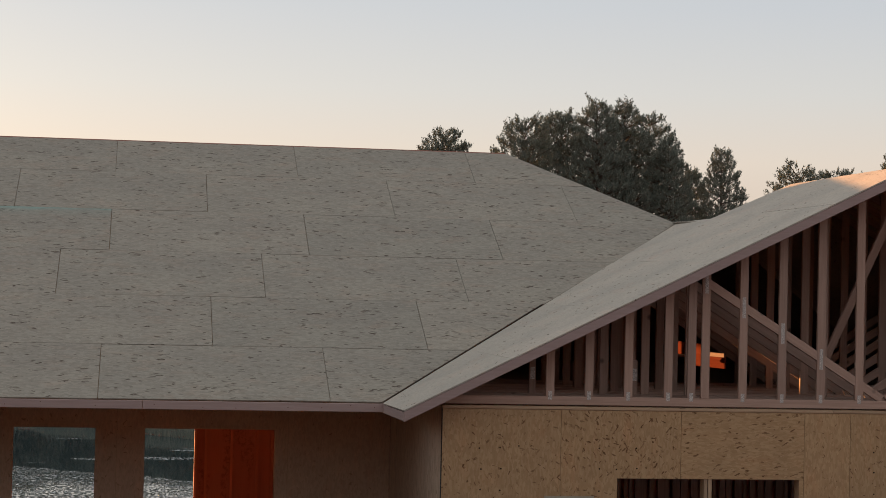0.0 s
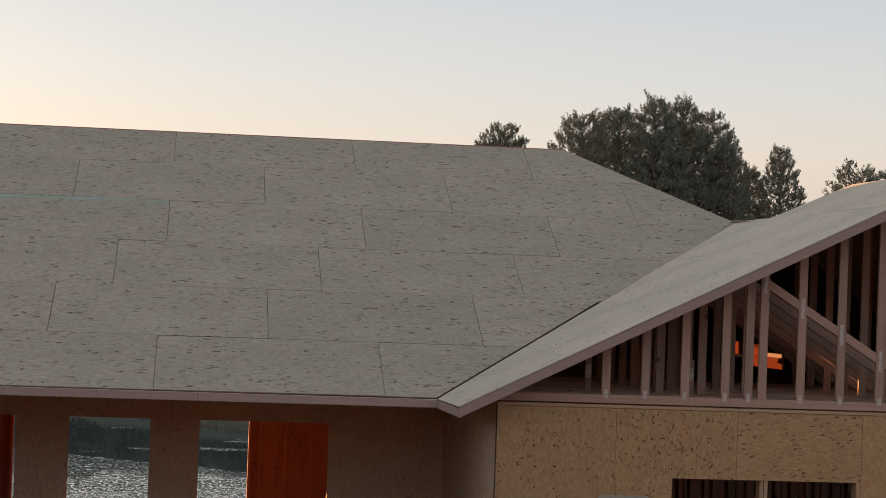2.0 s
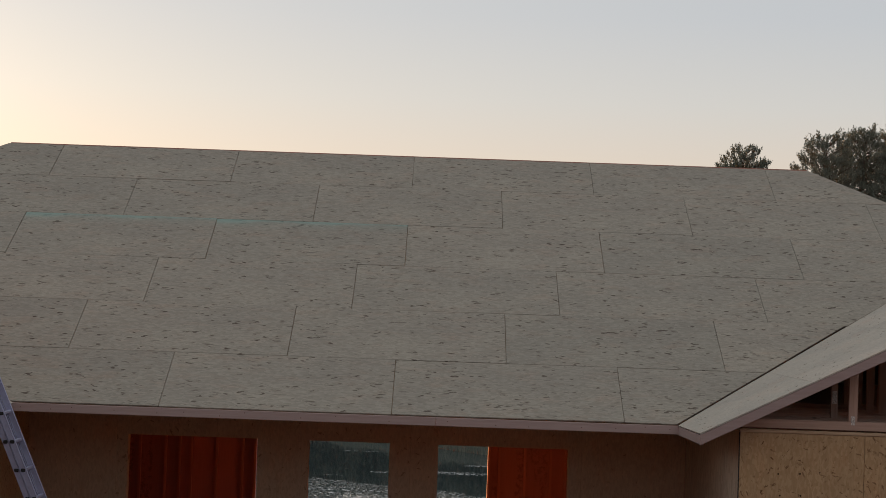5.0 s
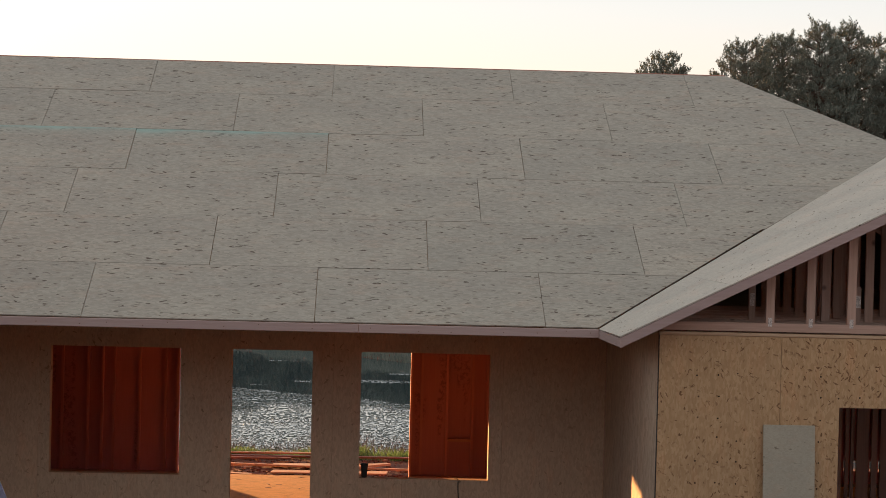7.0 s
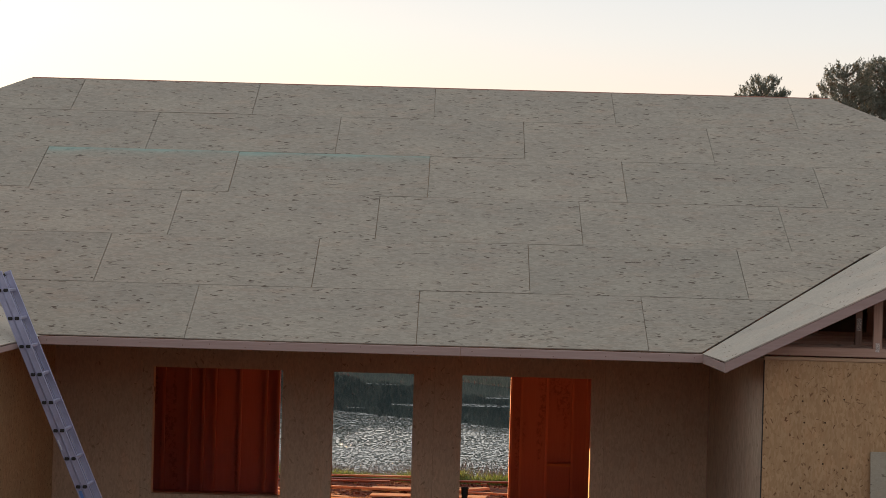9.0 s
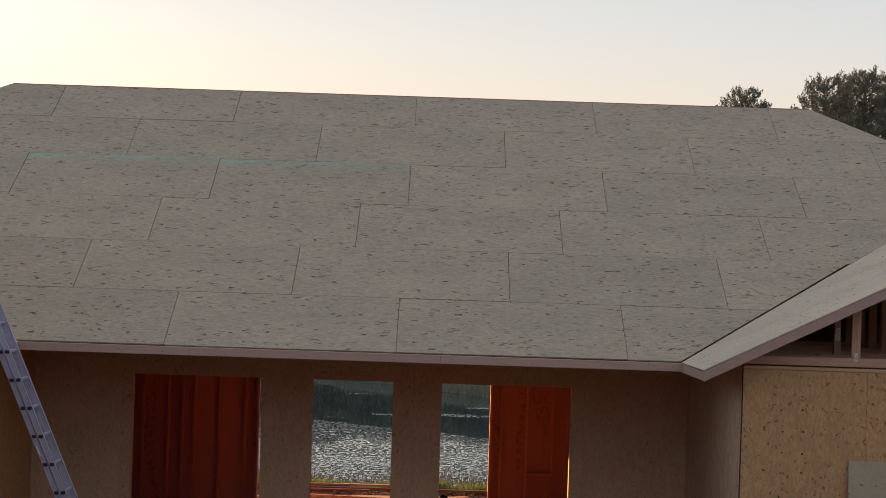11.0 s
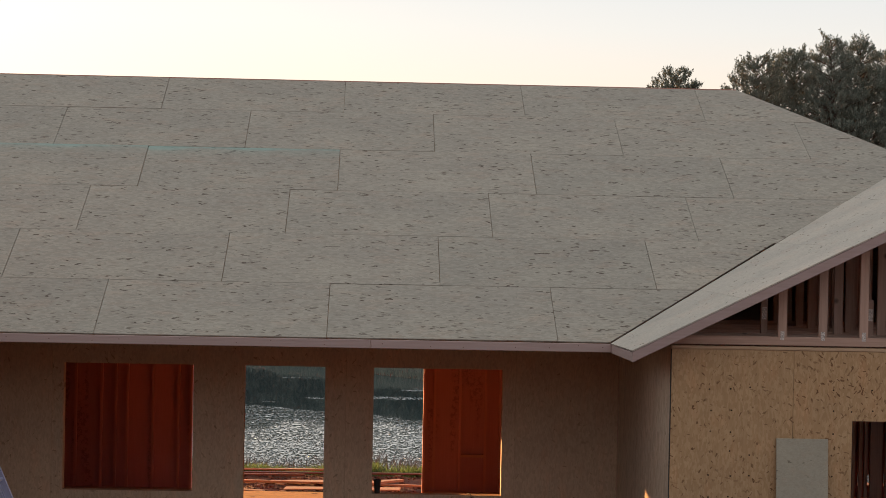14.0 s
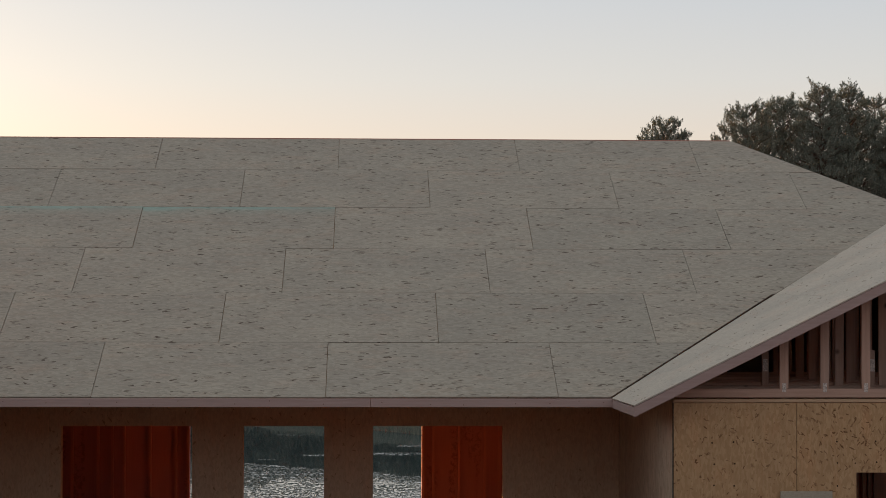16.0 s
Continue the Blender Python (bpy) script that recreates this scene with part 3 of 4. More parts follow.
def sheathed_wall(name, seams, y, z0, z1, openings, mat, label, thick=0.012, back=0.0006):
    wall = None
    for a, b in zip(seams, seams[1:]):
        rects = sheet_boxes(a + 0.002, b - 0.002, z0, z1, [o for o in openings if o[0] < b and o[1] > a])
        if not rects:
            continue
        bx = [(p, q, y, y + thick, r, t) for p, q, r, t in rects]
        if wall is None:
            wall = boxes(name, bx, mat)
            tagged(wall, label, "wall", kind="structure")
        else:
            boxes("osb_sheet", bx, mat, wall)
    for a in seams[1:-1]:
        for o in openings:
            if o[0] + 0.03 < a < o[1] - 0.03 and o[2] > z0 + 0.4:
                boxes("cripple_stud", [(a - 0.019, a + 0.019, y + thick + back, y + thick + back + 0.088, z0 + 0.16, o[2] - 0.04)], PINE_UP if back > 0 else RED_UP, wall)
        if not any(o[0] - 0.03 < a < o[1] + 0.03 for o in openings):
            y0, y1 = (y + thick + back, y + thick + back + 0.088) if back > 0 else (y - 0.066, y - 0.001)
            boxes("stud", [(a - 0.019, a + 0.019, y0, y1, z0 + 0.16, z1 - 0.08)], PINE_UP if back > 0 else RED_UP, wall)
    return wall


def framing(wall, x0, x1, y0, y1, z0, z1, openings, gap=0.406, mat=None, start=None, inset=0.0):
    """Plates, studs, headers, trimmers and sills behind a wall's sheathing."""
    mat = mat or PINE
    up = RED_UP if mat is RED_WOOD else PINE_UP
    t = 0.038
    boxes("top_plate", [(x0, x1, y0, y1, z1 - 2 * t, z1)], mat, wall)
    for a, b, _ in [(p, q, 0) for p, q in gaps(x0, x1, [o for o in openings if o[2] <= z0 + 0.01])]:
        boxes("bottom_plate", [(a, b, y0, y1, z0, z0 + t)], mat, wall)
    xs = (start if start is not None else x0 + t / 2)
    while xs < x1:
        clash = [o for o in openings if o[0] - t < xs < o[1] + t]
        if not clash:
            boxes("stud", [(xs - t / 2, xs + t / 2, y0 + inset, y1, z0 + t, z1 - 2 * t)], up, wall)
        else:
            for o in clash:
                if o[2] > z0 + 0.2 and o[0] + t < xs < o[1] - t:
                    boxes("cripple_stud", [(xs - t / 2, xs + t / 2, y0, y1, z0 + t, o[2] - t)], up, wall)
        xs += gap
    for o in openings:
        boxes("header", [(o[0] - t, o[1] + t, y0, y1, o[3], min(o[3] + 0.24, z1 - 2 * t))], mat, wall)
        boxes("trimmer", [(o[0] - t, o[0], y0, y1, z0 + t, o[3])], up, wall)
        boxes("trimmer", [(o[1], o[1] + t, y0, y1, z0 + t, o[3])], up, wall)
        if o[2] > z0 + 0.2:
            boxes("rough_sill", [(o[0], o[1], y0, y1, o[2] - t, o[2])], mat, wall)


def gaps(x0, x1, openings):
    at, out = x0, []
    for o in sorted(openings):
        out.append((at, o[0]))
        at = o[1]
    return out + [(at, x1)]


FRONT_OPEN = [(-4.50, -2.915, 0.685, 2.24), (-2.294, -1.308, FL, 2.24), (-0.711, 0.878, 0.685, 2.24)]
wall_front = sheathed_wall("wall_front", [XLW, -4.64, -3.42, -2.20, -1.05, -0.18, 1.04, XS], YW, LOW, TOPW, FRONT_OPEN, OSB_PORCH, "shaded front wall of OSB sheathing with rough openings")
framing(wall_front, XLW, XS, YW + 0.0125, YW + 0.15, FL, TOPW, FRONT_OPEN)

REAR_OPEN = [(-3.577, 0.076, FL, 2.08)]
wall_rear = sheathed_wall("wall_rear", steps(-3.577, 1.22, -9, 11.5), YR + 0.14, LOW, TOPW, REAR_OPEN + [(6.5, 8.6, -0.02, 0.15)], RED_PANEL, "rear wall seen from inside, sheathing coloured with red glow between studs", back=-0.13)
framing(wall_rear, -9, 2.3, YR, YR + 0.139, FL, TOPW, REAR_OPEN, mat=RED_WOOD, start=-8.673, inset=0.075)
framing(wall_rear, 2.46, 11.8, YR, YR + 0.139, FL, TOPW, [])
boxes("blocking", [(0.684, 1.052, YR, YR + 0.139, 0.345, 0.383)], RED_WOOD, wall_rear)

# slats outside the low rear slot, both added to give bright slits of daylight
for k in range(17):
    boxes("stud", [(6.45 + 0.14 * k, 6.525 + 0.14 * k, YR + 0.155, YR + 0.193, FL, 0.42)], RED_UP, wall_rear)

GABLE_OPEN = [(4.17, 5.11, 0.75, 2.085), (5.195, 6.15, 0.75, 2.085)]
wall_gable = sheathed_wall("wall_gable", [XS, 3.56, 4.85], YG, LOW, 2.79, GABLE_OPEN, OSB_WALL, "tan OSB gable-end wall with two rough window openings")
boxes("osb_sheet", [(4.852, 6.198, YG, YG + 0.012, 2.085, 2.79), (6.15, 6.198, YG, YG + 0.012, 0.75, 2.085), (4.852, 6.198, YG, YG + 0.012, LOW, 0.75)], OSB_FLAT, wall_gable)
for a, b in ((6.2, 6.71), (6.71, 7.93), (7.93, 9.15), (9.15, 10.37), (10.37, 11.93)):
    boxes("osb_sheet", [(a + 0.002, b - 0.002, YG, YG + 0.012, LOW, 2.79)], OSB_WALL, wall_gable)
framing(wall_gable, XS + 0.014, 11.93, YG + 0.0125, YG + 0.15, FL, 2.828, GABLE_OPEN)

for a, b in ((XS - 0.003, 6.51), (6.515, 10.1), (10.104, 11.93)):
    boxes("band_board", [(a, b, YG - 0.006, YG + 0.010, 2.796, 2.822)], PINE, wall_gable, "thin pale band board over the sheathing", 0.002)
wall_side = boxes("wall_wing_side", [(XS, XS + 0.012, YG + 0.014, 0.12, LOW, TOPW)], OSB_DRAB, None, "side wall of the wing in shaded OSB")
tagged(wall_side, category="wall", kind="structure")
for a, b in ((0.124, 1.34), (1.344, 2.56), (2.564, YW - 0.002)):
    boxes("osb_sheet", [(XS, XS + 0.012, a, b, LOW, TOPW)], OSB_DRAB, wall_side)
boxes("osb_sheet", [(XS, XS + 0.012, YW + 0.16, 3.4, LOW, TOPW), (XS, XS + 0.012, 3.4, 4.3, 2.19, TOPW), (XS, XS + 0.012, 4.3, YR - 0.002, LOW, TOPW)], RED_WOOD, wall_side)
# dark strip painted in for the shade of the open corner gap
boxes("corner_sealant", [(XS - 0.004, XS - 0.0005, YG + 0.002, YG + 0.052, LOW, TOPW - 0.01)], HOLE, wall_side, "dark strip painted as the shaded gap along the corner")
yy = YG + 0.17
while yy < YR:
    if not 3.38 < yy < 4.32:
        boxes("stud", [(XS + 0.0125, XS + 0.1, yy - 0.019, yy + 0.019, FL, TOPW)], PINE, wall_side)
    yy += 0.3048 if yy < 0.1 else 0.406
for yy in (0.122, 1.342, 2.562):
    boxes("stud", [(XS + 0.0125, XS + 0.1, yy - 0.019, yy + 0.019, FL, TOPW)], PINE, wall_side)
wall_left = boxes("wall_left_side", [(XLW - 0.012, XLW, -8.6, -2.4, LOW, TOPW), (XLW - 0.012, XLW, -2.4, -1.02, 2.12, TOPW), (XLW - 0.012, XLW, -1.02, YW - 0.002, LOW, TOPW)], OSB_WALL, None, "side wall of the second wing in shaded OSB")
tagged(wall_left, category="wall", kind="structure")
partition = boxes("wall_partition", [(XS + 0.12, 11.9, 1.5, 1.59, TOPW - 0.08, TOPW)], CHORD, None, "inner partition of drab upright boards with narrow gaps")
tagged(partition, category="wall", kind="structure")
board_rnd = random.Random(17)
x = 3.7
while x < 9.0:
    w = board_rnd.choice((0.038, 0.064, 0.089, 0.14))
    boxes("board", [(x, x + w, 1.5, 1.538, FL, TOPW - 0.08)], DRAB_BOARD, partition)
    x += w + board_rnd.uniform(0.012, 0.05)
# nails that hold the gable sheets
nail_me = mesh("nail", [(0.009 * math.cos(k * math.pi / 4), y, 0.009 * math.sin(k * math.pi / 4)) for y in (0.0, -0.002) for k in range(8)], [list(range(8, 16))] + [(k, (k + 1) % 8, 8 + (k + 1) % 8, 8 + k) for k in range(8)], NAIL)
nail_rnd = random.Random(5)
for x0 in (2.71, 3.97, 6.98):
    for c in range(3):
        for r in range(9):
            x, z = x0 + 0.205 * c + nail_rnd.gauss(0, 0.008), 2.40 - 0.222 * r + nail_rnd.gauss(0, 0.012)
            if any(o[0] - 0.03 < x < o[1] + 0.03 and z < o[3] + 0.03 for o in GABLE_OPEN) or nail_rnd.random() < 0.12:
                continue
            nail = place(new("nail", nail_me), wall_gable)
            nail.location = Vector((x, YG - 0.0005, z)) - wall_gable.location
# wall_inner_west is made paler to bounce light into the room
for nm, q in (("wall_east", (11.93, 12.08, YG, YR, LOW, TOPW)), ("wall_west", (-12.2, -12.05, -8.6, YR, LOW, TOPW)), ("wall_inner_west", (-6.1, -5.98, YW + 0.2, YR - 0.01, FL, TOPW))):
    w = boxes(nm, [q], PALE_PINE if "inner" in nm else OSB_WALL, None, "plain wooden wall that closes the house")
    tagged(w, category="wall", kind="structure")

# ---- gable truss and roof trusses ----
def truss(name, y, label, gable):
    """A truss of the wing: chords, uprights and diagonal webs."""
    t = thing(name, (XRIDGE, y, TOPW), label, "truss", "trusses of the wing")
    w, d = 0.089, 0.038
    half = XRIDGE - XS
    z0, XT = 2.848, 7.08
    for sgn in (-1, 1):
        beam("top_chord", (XRIDGE + sgn * (half + 0.3), y, 2.75 + 0.12 * WT), (XRIDGE, y, 2.75 + (half + 0.42) * WT), w, d, CHORD, t)
    beam("bottom_chord", (XS, y, z0 + 0.04), (2 * XRIDGE - XS, y, z0 + 0.04), w, d, CHORD, t)

    def chord_z(x):
        return 2.75 - 0.045 + (half + 0.42 - abs(x - XRIDGE)) * WT
    if gable:
        for x in (3.435, 3.85, 4.27, 4.70, 4.95, 5.51, 5.94, 6.37, 6.80, 7.23):
            for q in ((x, 2 * XRIDGE - x) if x < 7 else (x,)):
                st = beam("stud", (q, y, z0 + 0.085), (q, y, chord_z(q)), w, d, CHORD, t)
                under(boxes("nail_plate", [(q - 0.02, q + 0.02, y - d / 2 - 0.0025, y - d / 2 - 0.001, z0 + 0.05, z0 + 0.14)], STEEL, t, "galvanised nail plate"), st)
    for sgn in (-1, 1):
        x = XT + sgn * (XT - 5.10)
        beam("web", (x, y + 0.002, z0 + 0.085), (x, y + 0.002, chord_z(x)), w, d, CHORD, t)
        beam("web", (XT + sgn * 2.0, y + 0.004, 4.17), (XT + sgn * 0.02, y + 0.004, 2.95), w, d, CHORD, t)
        if not gable:
            for x in (XT + sgn * 2.93, XT + sgn * 2.66, XT + sgn * 2.47, XT + sgn * 0.46):
                beam("web", (x, y + 0.003, z0 + 0.085), (x, y + 0.003, chord_z(x)), w, d, CHORD, t)
        else:
            for x in (1.98, 1.57, 1.14, 0.71):
                zz = 4.17 - (2.0 - x) * 0.616
                boxes("nail_plate", [(XT + sgn * x - 0.019, XT + sgn * x + 0.019, y - d / 2 - 0.0035, y - d / 2 - 0.002, zz - 0.12, zz + 0.1)], STEEL, t, "galvanised nail plate")
    return t


truss("gable_truss", YG + 0.02, "open gable truss of pale pinkish lumber with uprights", True)
inner = truss("roof_truss", YG + 0.63, "roof truss of pale lumber in the dark attic", False)
brace = beam("attic_brace", (7.22, -1.03, 5.08), (6.62, -0.36, 3.2), 0.089, 0.038, CHORD, None, "sloping lumber brace between the trusses")
tagged(brace, category="brace")
for k in range(1, 6):
    copy_thing(inner, Matrix.Translation((XRIDGE, YG + 0.63 + 0.61 * k, TOPW)))

for x, wd in ((3.37, 0.024), (4.49, 0.032)):
    beam("web", (x, YG + 0.634, 2.93), (x, YG + 0.634, 3.3), 0.07, 0.038, CHORD, inner)
    boxes("nail_plate", [(x - wd, x + wd, YG + 0.6082, YG + 0.6095, 3.08, 3.21)], STEEL, inner, "galvanised nail plate")

# planks added in the attic to catch the sunbeam through the rear gap
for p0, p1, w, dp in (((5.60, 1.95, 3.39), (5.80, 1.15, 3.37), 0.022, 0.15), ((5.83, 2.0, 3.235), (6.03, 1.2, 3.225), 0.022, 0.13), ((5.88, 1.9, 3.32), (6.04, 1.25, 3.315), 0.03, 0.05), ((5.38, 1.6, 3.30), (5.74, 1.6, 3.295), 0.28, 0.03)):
    pl = beam("attic_plank", p0, p1, w, dp, LIT_ORANGE if dp > 0.1 else RED_BROWN, None, "sunlit plank lying across the attic trusses", (0, 0, 1))
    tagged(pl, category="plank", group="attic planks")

# ---- floor, ground, pond ----
floor_ob = boxes("floor", [(-11.9, 11.9, YW + 0.002, YR + 0.15, LOW, FL), (XS + 0.014, 11.9, YG + 0.16, YW, LOW, FL)], FLOOR, None, "sunlit plywood floor of the unfinished house")
tagged(floor_ob, category="floor", kind="structure")
# unseen slab; its dark colour limits light bounced onto the porch wall
porch = boxes("porch_floor", [(XLW + 0.002, XS - 0.002, 0.1, YW - 0.002, -0.5, FL - 0.04)], plain("bounce_toned_concrete", (0.23, 0.19, 0.165), 0.9), None, "unseen concrete porch slab, darkened to limit bounce light")
tagged(porch, category="floor", kind="structure")
# unseen ceiling, added to keep sunlight out of the attic
ceil = boxes("porch_ceiling", [(-9, XS + 0.1, 0.2, ROOF_BACK - 0.05, TOPW + 0.002, TOPW + 0.02), (XS + 0.1, 11.9, 3.2, ROOF_BACK - 0.05, TOPW + 0.002, TOPW + 0.02)], PINE, None, "unseen wooden ceiling added to keep sun out of the attic")
tagged(ceil, category="ceiling", kind="structure")

SHORE, FAR, WZ = 17.15, 62.0, -1.5


def far_bank(x):
    """Where the ground begins to rise on the pond's far side."""
    return min(60.0, max(42.0, 47.4 - 1.35 * x))



gx = sorted([-3000, -600, -200, -90] + list(range(-60, -12, 4)) + list(range(-12, 8)) + list(range(8, 61, 4)) + [90, 200, 600, 3000])
gy = sorted([-3000, -400, -78, -77, -40, -20] + list(range(-16, -7, 2)) + [-7] + list(range(-6, 11, 2)) + [11, 12, 13, 13.5, 14, 14.5, 15, 15.5, 16, 17, 18, 19, 20, 22, 30, 38] + list(range(40, 75)) + [80, 95, 150, 400, 3000])


def ground_z(x, y):
    # unseen rise behind the camera, added to block low sky light on the front
    if y < -7:
        z = -0.42 + min(14.0, 0.2 * (-7 - y))
    elif y < SHORE - 4:
        z = -0.42
    elif y < SHORE + 2:
        k = (y - SHORE + 4) / 6
        z = -0.42 + (WZ - 0.6 + 0.42) * k * k * (3 - 2 * k)
    elif y < far_bank(x) - 1:
        z = WZ - 0.6
    elif y < far_bank(x) + 8:
        k = (y - far_bank(x) + 1) / 9
        z = WZ - 0.6 + 1.4 * k
    else:
        z = WZ + 0.8
    return z + (0.06 * noise.noise(Vector((x * 0.3, y * 0.3, 0))) if 9 < y < 100 else 0)


gv = [(x, y, ground_z(x, y)) for y in gy for x in gx]
nx = len(gx)
gf = [(j * nx + i, j * nx + i + 1, (j + 1) * nx + i + 1, (j + 1) * nx + i) for j in range(len(gy) - 1) for i in range(nx - 1)]
ground = new("ground", mesh("ground", gv, gf, DIRT))
tagged(ground, "bare red dirt of the building site", "ground", kind="structure")
water = new("water", mesh("water", [(-400, SHORE - 2, WZ), (400, SHORE - 2, WZ), (400, FAR + 6, WZ), (-400, FAR + 6, WZ)], [(0, 1, 2, 3)], WATER))
tagged(water, "dark rippled pond glittering with sky light", "water", kind="structure")


# ---- trees ----
def pine(name, h, r, seed, label, group="", bare=0.18, round_top=False, density=1.0, needle=1.0):
    """A conifer: bent trunk, whorls of rising limbs, and plumes of needles that stand up along the outer twigs."""
    rnd = random.Random(seed)
    t = thing(name, (0, 0, 0), label, "tree", group)
    bm = bmesh.new()

    def limb(a, b, r0, r1, n=6):
        a, b = Vector(a), Vector(b)
        ax = (b - a).normalized()
        u = ax.orthogonal().normalized()
        w = ax.cross(u)
        ring = [[bm.verts.new(p + (u * math.cos(k * 2 * math.pi / n) + w * math.sin(k * 2 * math.pi / n)) * rr) for k in range(n)] for p, rr in ((a, r0), (b, r1))]
        for k in range(n):
            bm.faces.new((ring[0][k], ring[0][(k + 1) % n], ring[1][(k + 1) % n], ring[1][k]))
    bend = [(rnd.uniform(-0.15, 0.15) * h * 0.04, rnd.uniform(-0.15, 0.15) * h * 0.04) for _ in range(6)]
    pts = [Vector((bend[k][0], bend[k][1], h * k / 5 * 0.98)) for k in range(6)]
    for k in range(5):
        limb(pts[k], pts[k + 1], 0.018 * h * (1 - k / 5.3), 0.018 * h * (1 - (k + 1) / 5.3), 8)
    plumes = []
    whorl = 0.36 / density
    z = bare * h
    while z < h * 0.985:
        f = z / h
        g = max(0.0, (f - bare) / (1 - bare))
        prof = math.sqrt(max(0.0, 1 - g ** 1.8)) if round_top else (0.01 + 0.99 * (1 - g) ** 0.64) * min(1, 0.55 + g * 3)
        i = min(4, int(f * 5))
        spin = rnd.uniform(0, 6.28)
        for k in range(11):
            a = spin + k * 0.57 + rnd.gauss(0, 0.2)
            L = max(0.1, r * prof * rnd.choice((rnd.uniform(0.88, 1.0), rnd.uniform(0.86, 1.02), rnd.uniform(0.5, 0.95))))
            base = pts[i].lerp(pts[i + 1], f * 5 - i)
            base.z = z + rnd.gauss(0, 0.12)
            out = Vector((math.cos(a), math.sin(a), 0))
            side = Vector((-math.sin(a), math.cos(a), 0))
            tip_ = base + out * L + Vector((0, 0, L * (rnd.uniform(0.0, 0.28) + 0.35 * g)))
            limb(base, tip_, 0.004 * h * (1 - 0.6 * g), 0.01, 4)
            for q in range(max(6, int(L * 11))):
                w = 0.2 + 0.8 * math.sqrt(rnd.random())
                reach = (1.2 - w) * L * 0.62 * rnd.uniform(-1, 1)
                p = base.lerp(tip_, w) + side * reach + out * abs(reach) * 0.35 + Vector((0, 0, abs(reach) * 0.25 + rnd.gauss(0, 0.06)))
                axis = (out * rnd.uniform(0.1, 0.6) + side * math.copysign(rnd.uniform(0, 0.3), reach) + Vector((0, 0, rnd.uniform(0.7, 1.2)))).normalized()
                plumes.append((*p, *axis, rnd.uniform(0.16, 0.34) * needle))
        z += whorl * rnd.uniform(0.75, 1.2)
    gen = np.random.default_rng(seed)
    pl = np.repeat(np.array(plumes), 18, axis=0)
    n = len(pl)
    along = gen.uniform(-0.15, 0.85, n)[:, None] * pl[:, 6:7]
    scatter = gen.normal(0, 1, (n, 3))
    away = scatter / np.linalg.norm(scatter, axis=1, keepdims=True)
    start = pl[:, :3] + pl[:, 3:6] * along + away * 0.04 * needle
    way = pl[:, 3:6] * 0.8 + away * 0.5
    end = start + way * gen.uniform(0.06, 0.1, n)[:, None] * needle
    wide = np.cross(way, gen.normal(0, 1, (n, 3)))
    wide *= 0.021 * needle / np.linalg.norm(wide, axis=1, keepdims=True)
    verts = np.stack([start - wide, start + wide, end], 1).reshape(-1, 3)
    me = bpy.data.meshes.new("trunk")
    bm.to_mesh(me)
    bm.free()
    me.materials.append(BARK)
    place(new("trunk", me), t)
    crown = bpy.data.meshes.new("crown")
    crown.from_pydata(verts.tolist(), [], np.arange(3 * n).reshape(-1, 3).tolist())
    crown.materials.append(NEEDLES)
    crown.update()
    place(new("crown", crown), t)
    return t


BZ = WZ + 0.6
TREES = [  # x and top on the plane y = 60, own y, spread, round crown, seed, bare share of the trunk, density
    (11.66, 66, 10.62, 2.0, True, 1, 0.45, 1.2), (15.15, 67, 11.3, 2.4, True, 2, 0.3, 1.15), (16.7, 69, 11.65, 2.5, True, 3, 0.3, 1.2), (18.30, 66, 12.4, 3.0, False, 4, 0.25, 1.05),
    (19.5, 67, 12.3, 3.3, False, 5, 0.25, 1.0), (20.7, 68, 11.7, 2.35, True, 6, 0.3, 0.9), (21.6, 66, 10.7, 1.6, True, 7, 0.3, 0.9), (22.6, 69, 9.4, 1.3, True, 12, 0.3, 1.0),
    (23.95, 67, 10.4, 2.35, False, 8, 0.25, 1.1), (27.4, 70, 9.8, 1.9, True, 9, 0.55, 0.7), (29.2, 68, 9.75, 1.9, True, 10, 0.55, 0.7), (33.2, 66, 12.3, 3.9, False, 11, 0.3, 1.0)]
for x, y, top, spread, rt, seed, bare, dens in TREES:
    f = (y + 20.4) / 80.4
    tr = pine("pine_tree", 3.97 + (top - 3.97) * f - BZ, spread * f, seed, "tall dark green conifer standing on the far bank", "trees on the far bank", bare, rt, dens)
    tr.location = (-0.77 + (x + 0.77) * f, y, BZ)
# bushes hidden behind the house, added to darken the calm water's reflection
low = pine("far_tree", 2.4, 1.7, 21, "low dark green bush across the pond", "woods across the pond", 0.02, True, 1.5, 2.0)
low.location = (-6, 66, BZ)
rnd = random.Random(3)
for k in range(26):
    copy_thing(low, pose(-13 + 0.75 * k + rnd.uniform(-0.4, 0.4), 70 + rnd.uniform(-1, 1), BZ - rnd.uniform(0.0, 0.2), 0, 0, rnd.uniform(0, 360)))
for k in range(84):
    copy_thing(low, pose(-52 + 1.1 * k + rnd.uniform(-1, 1), 65 + rnd.uniform(-1, 5), BZ - rnd.uniform(0.1, 0.6), 0, 0, rnd.uniform(0, 360)))


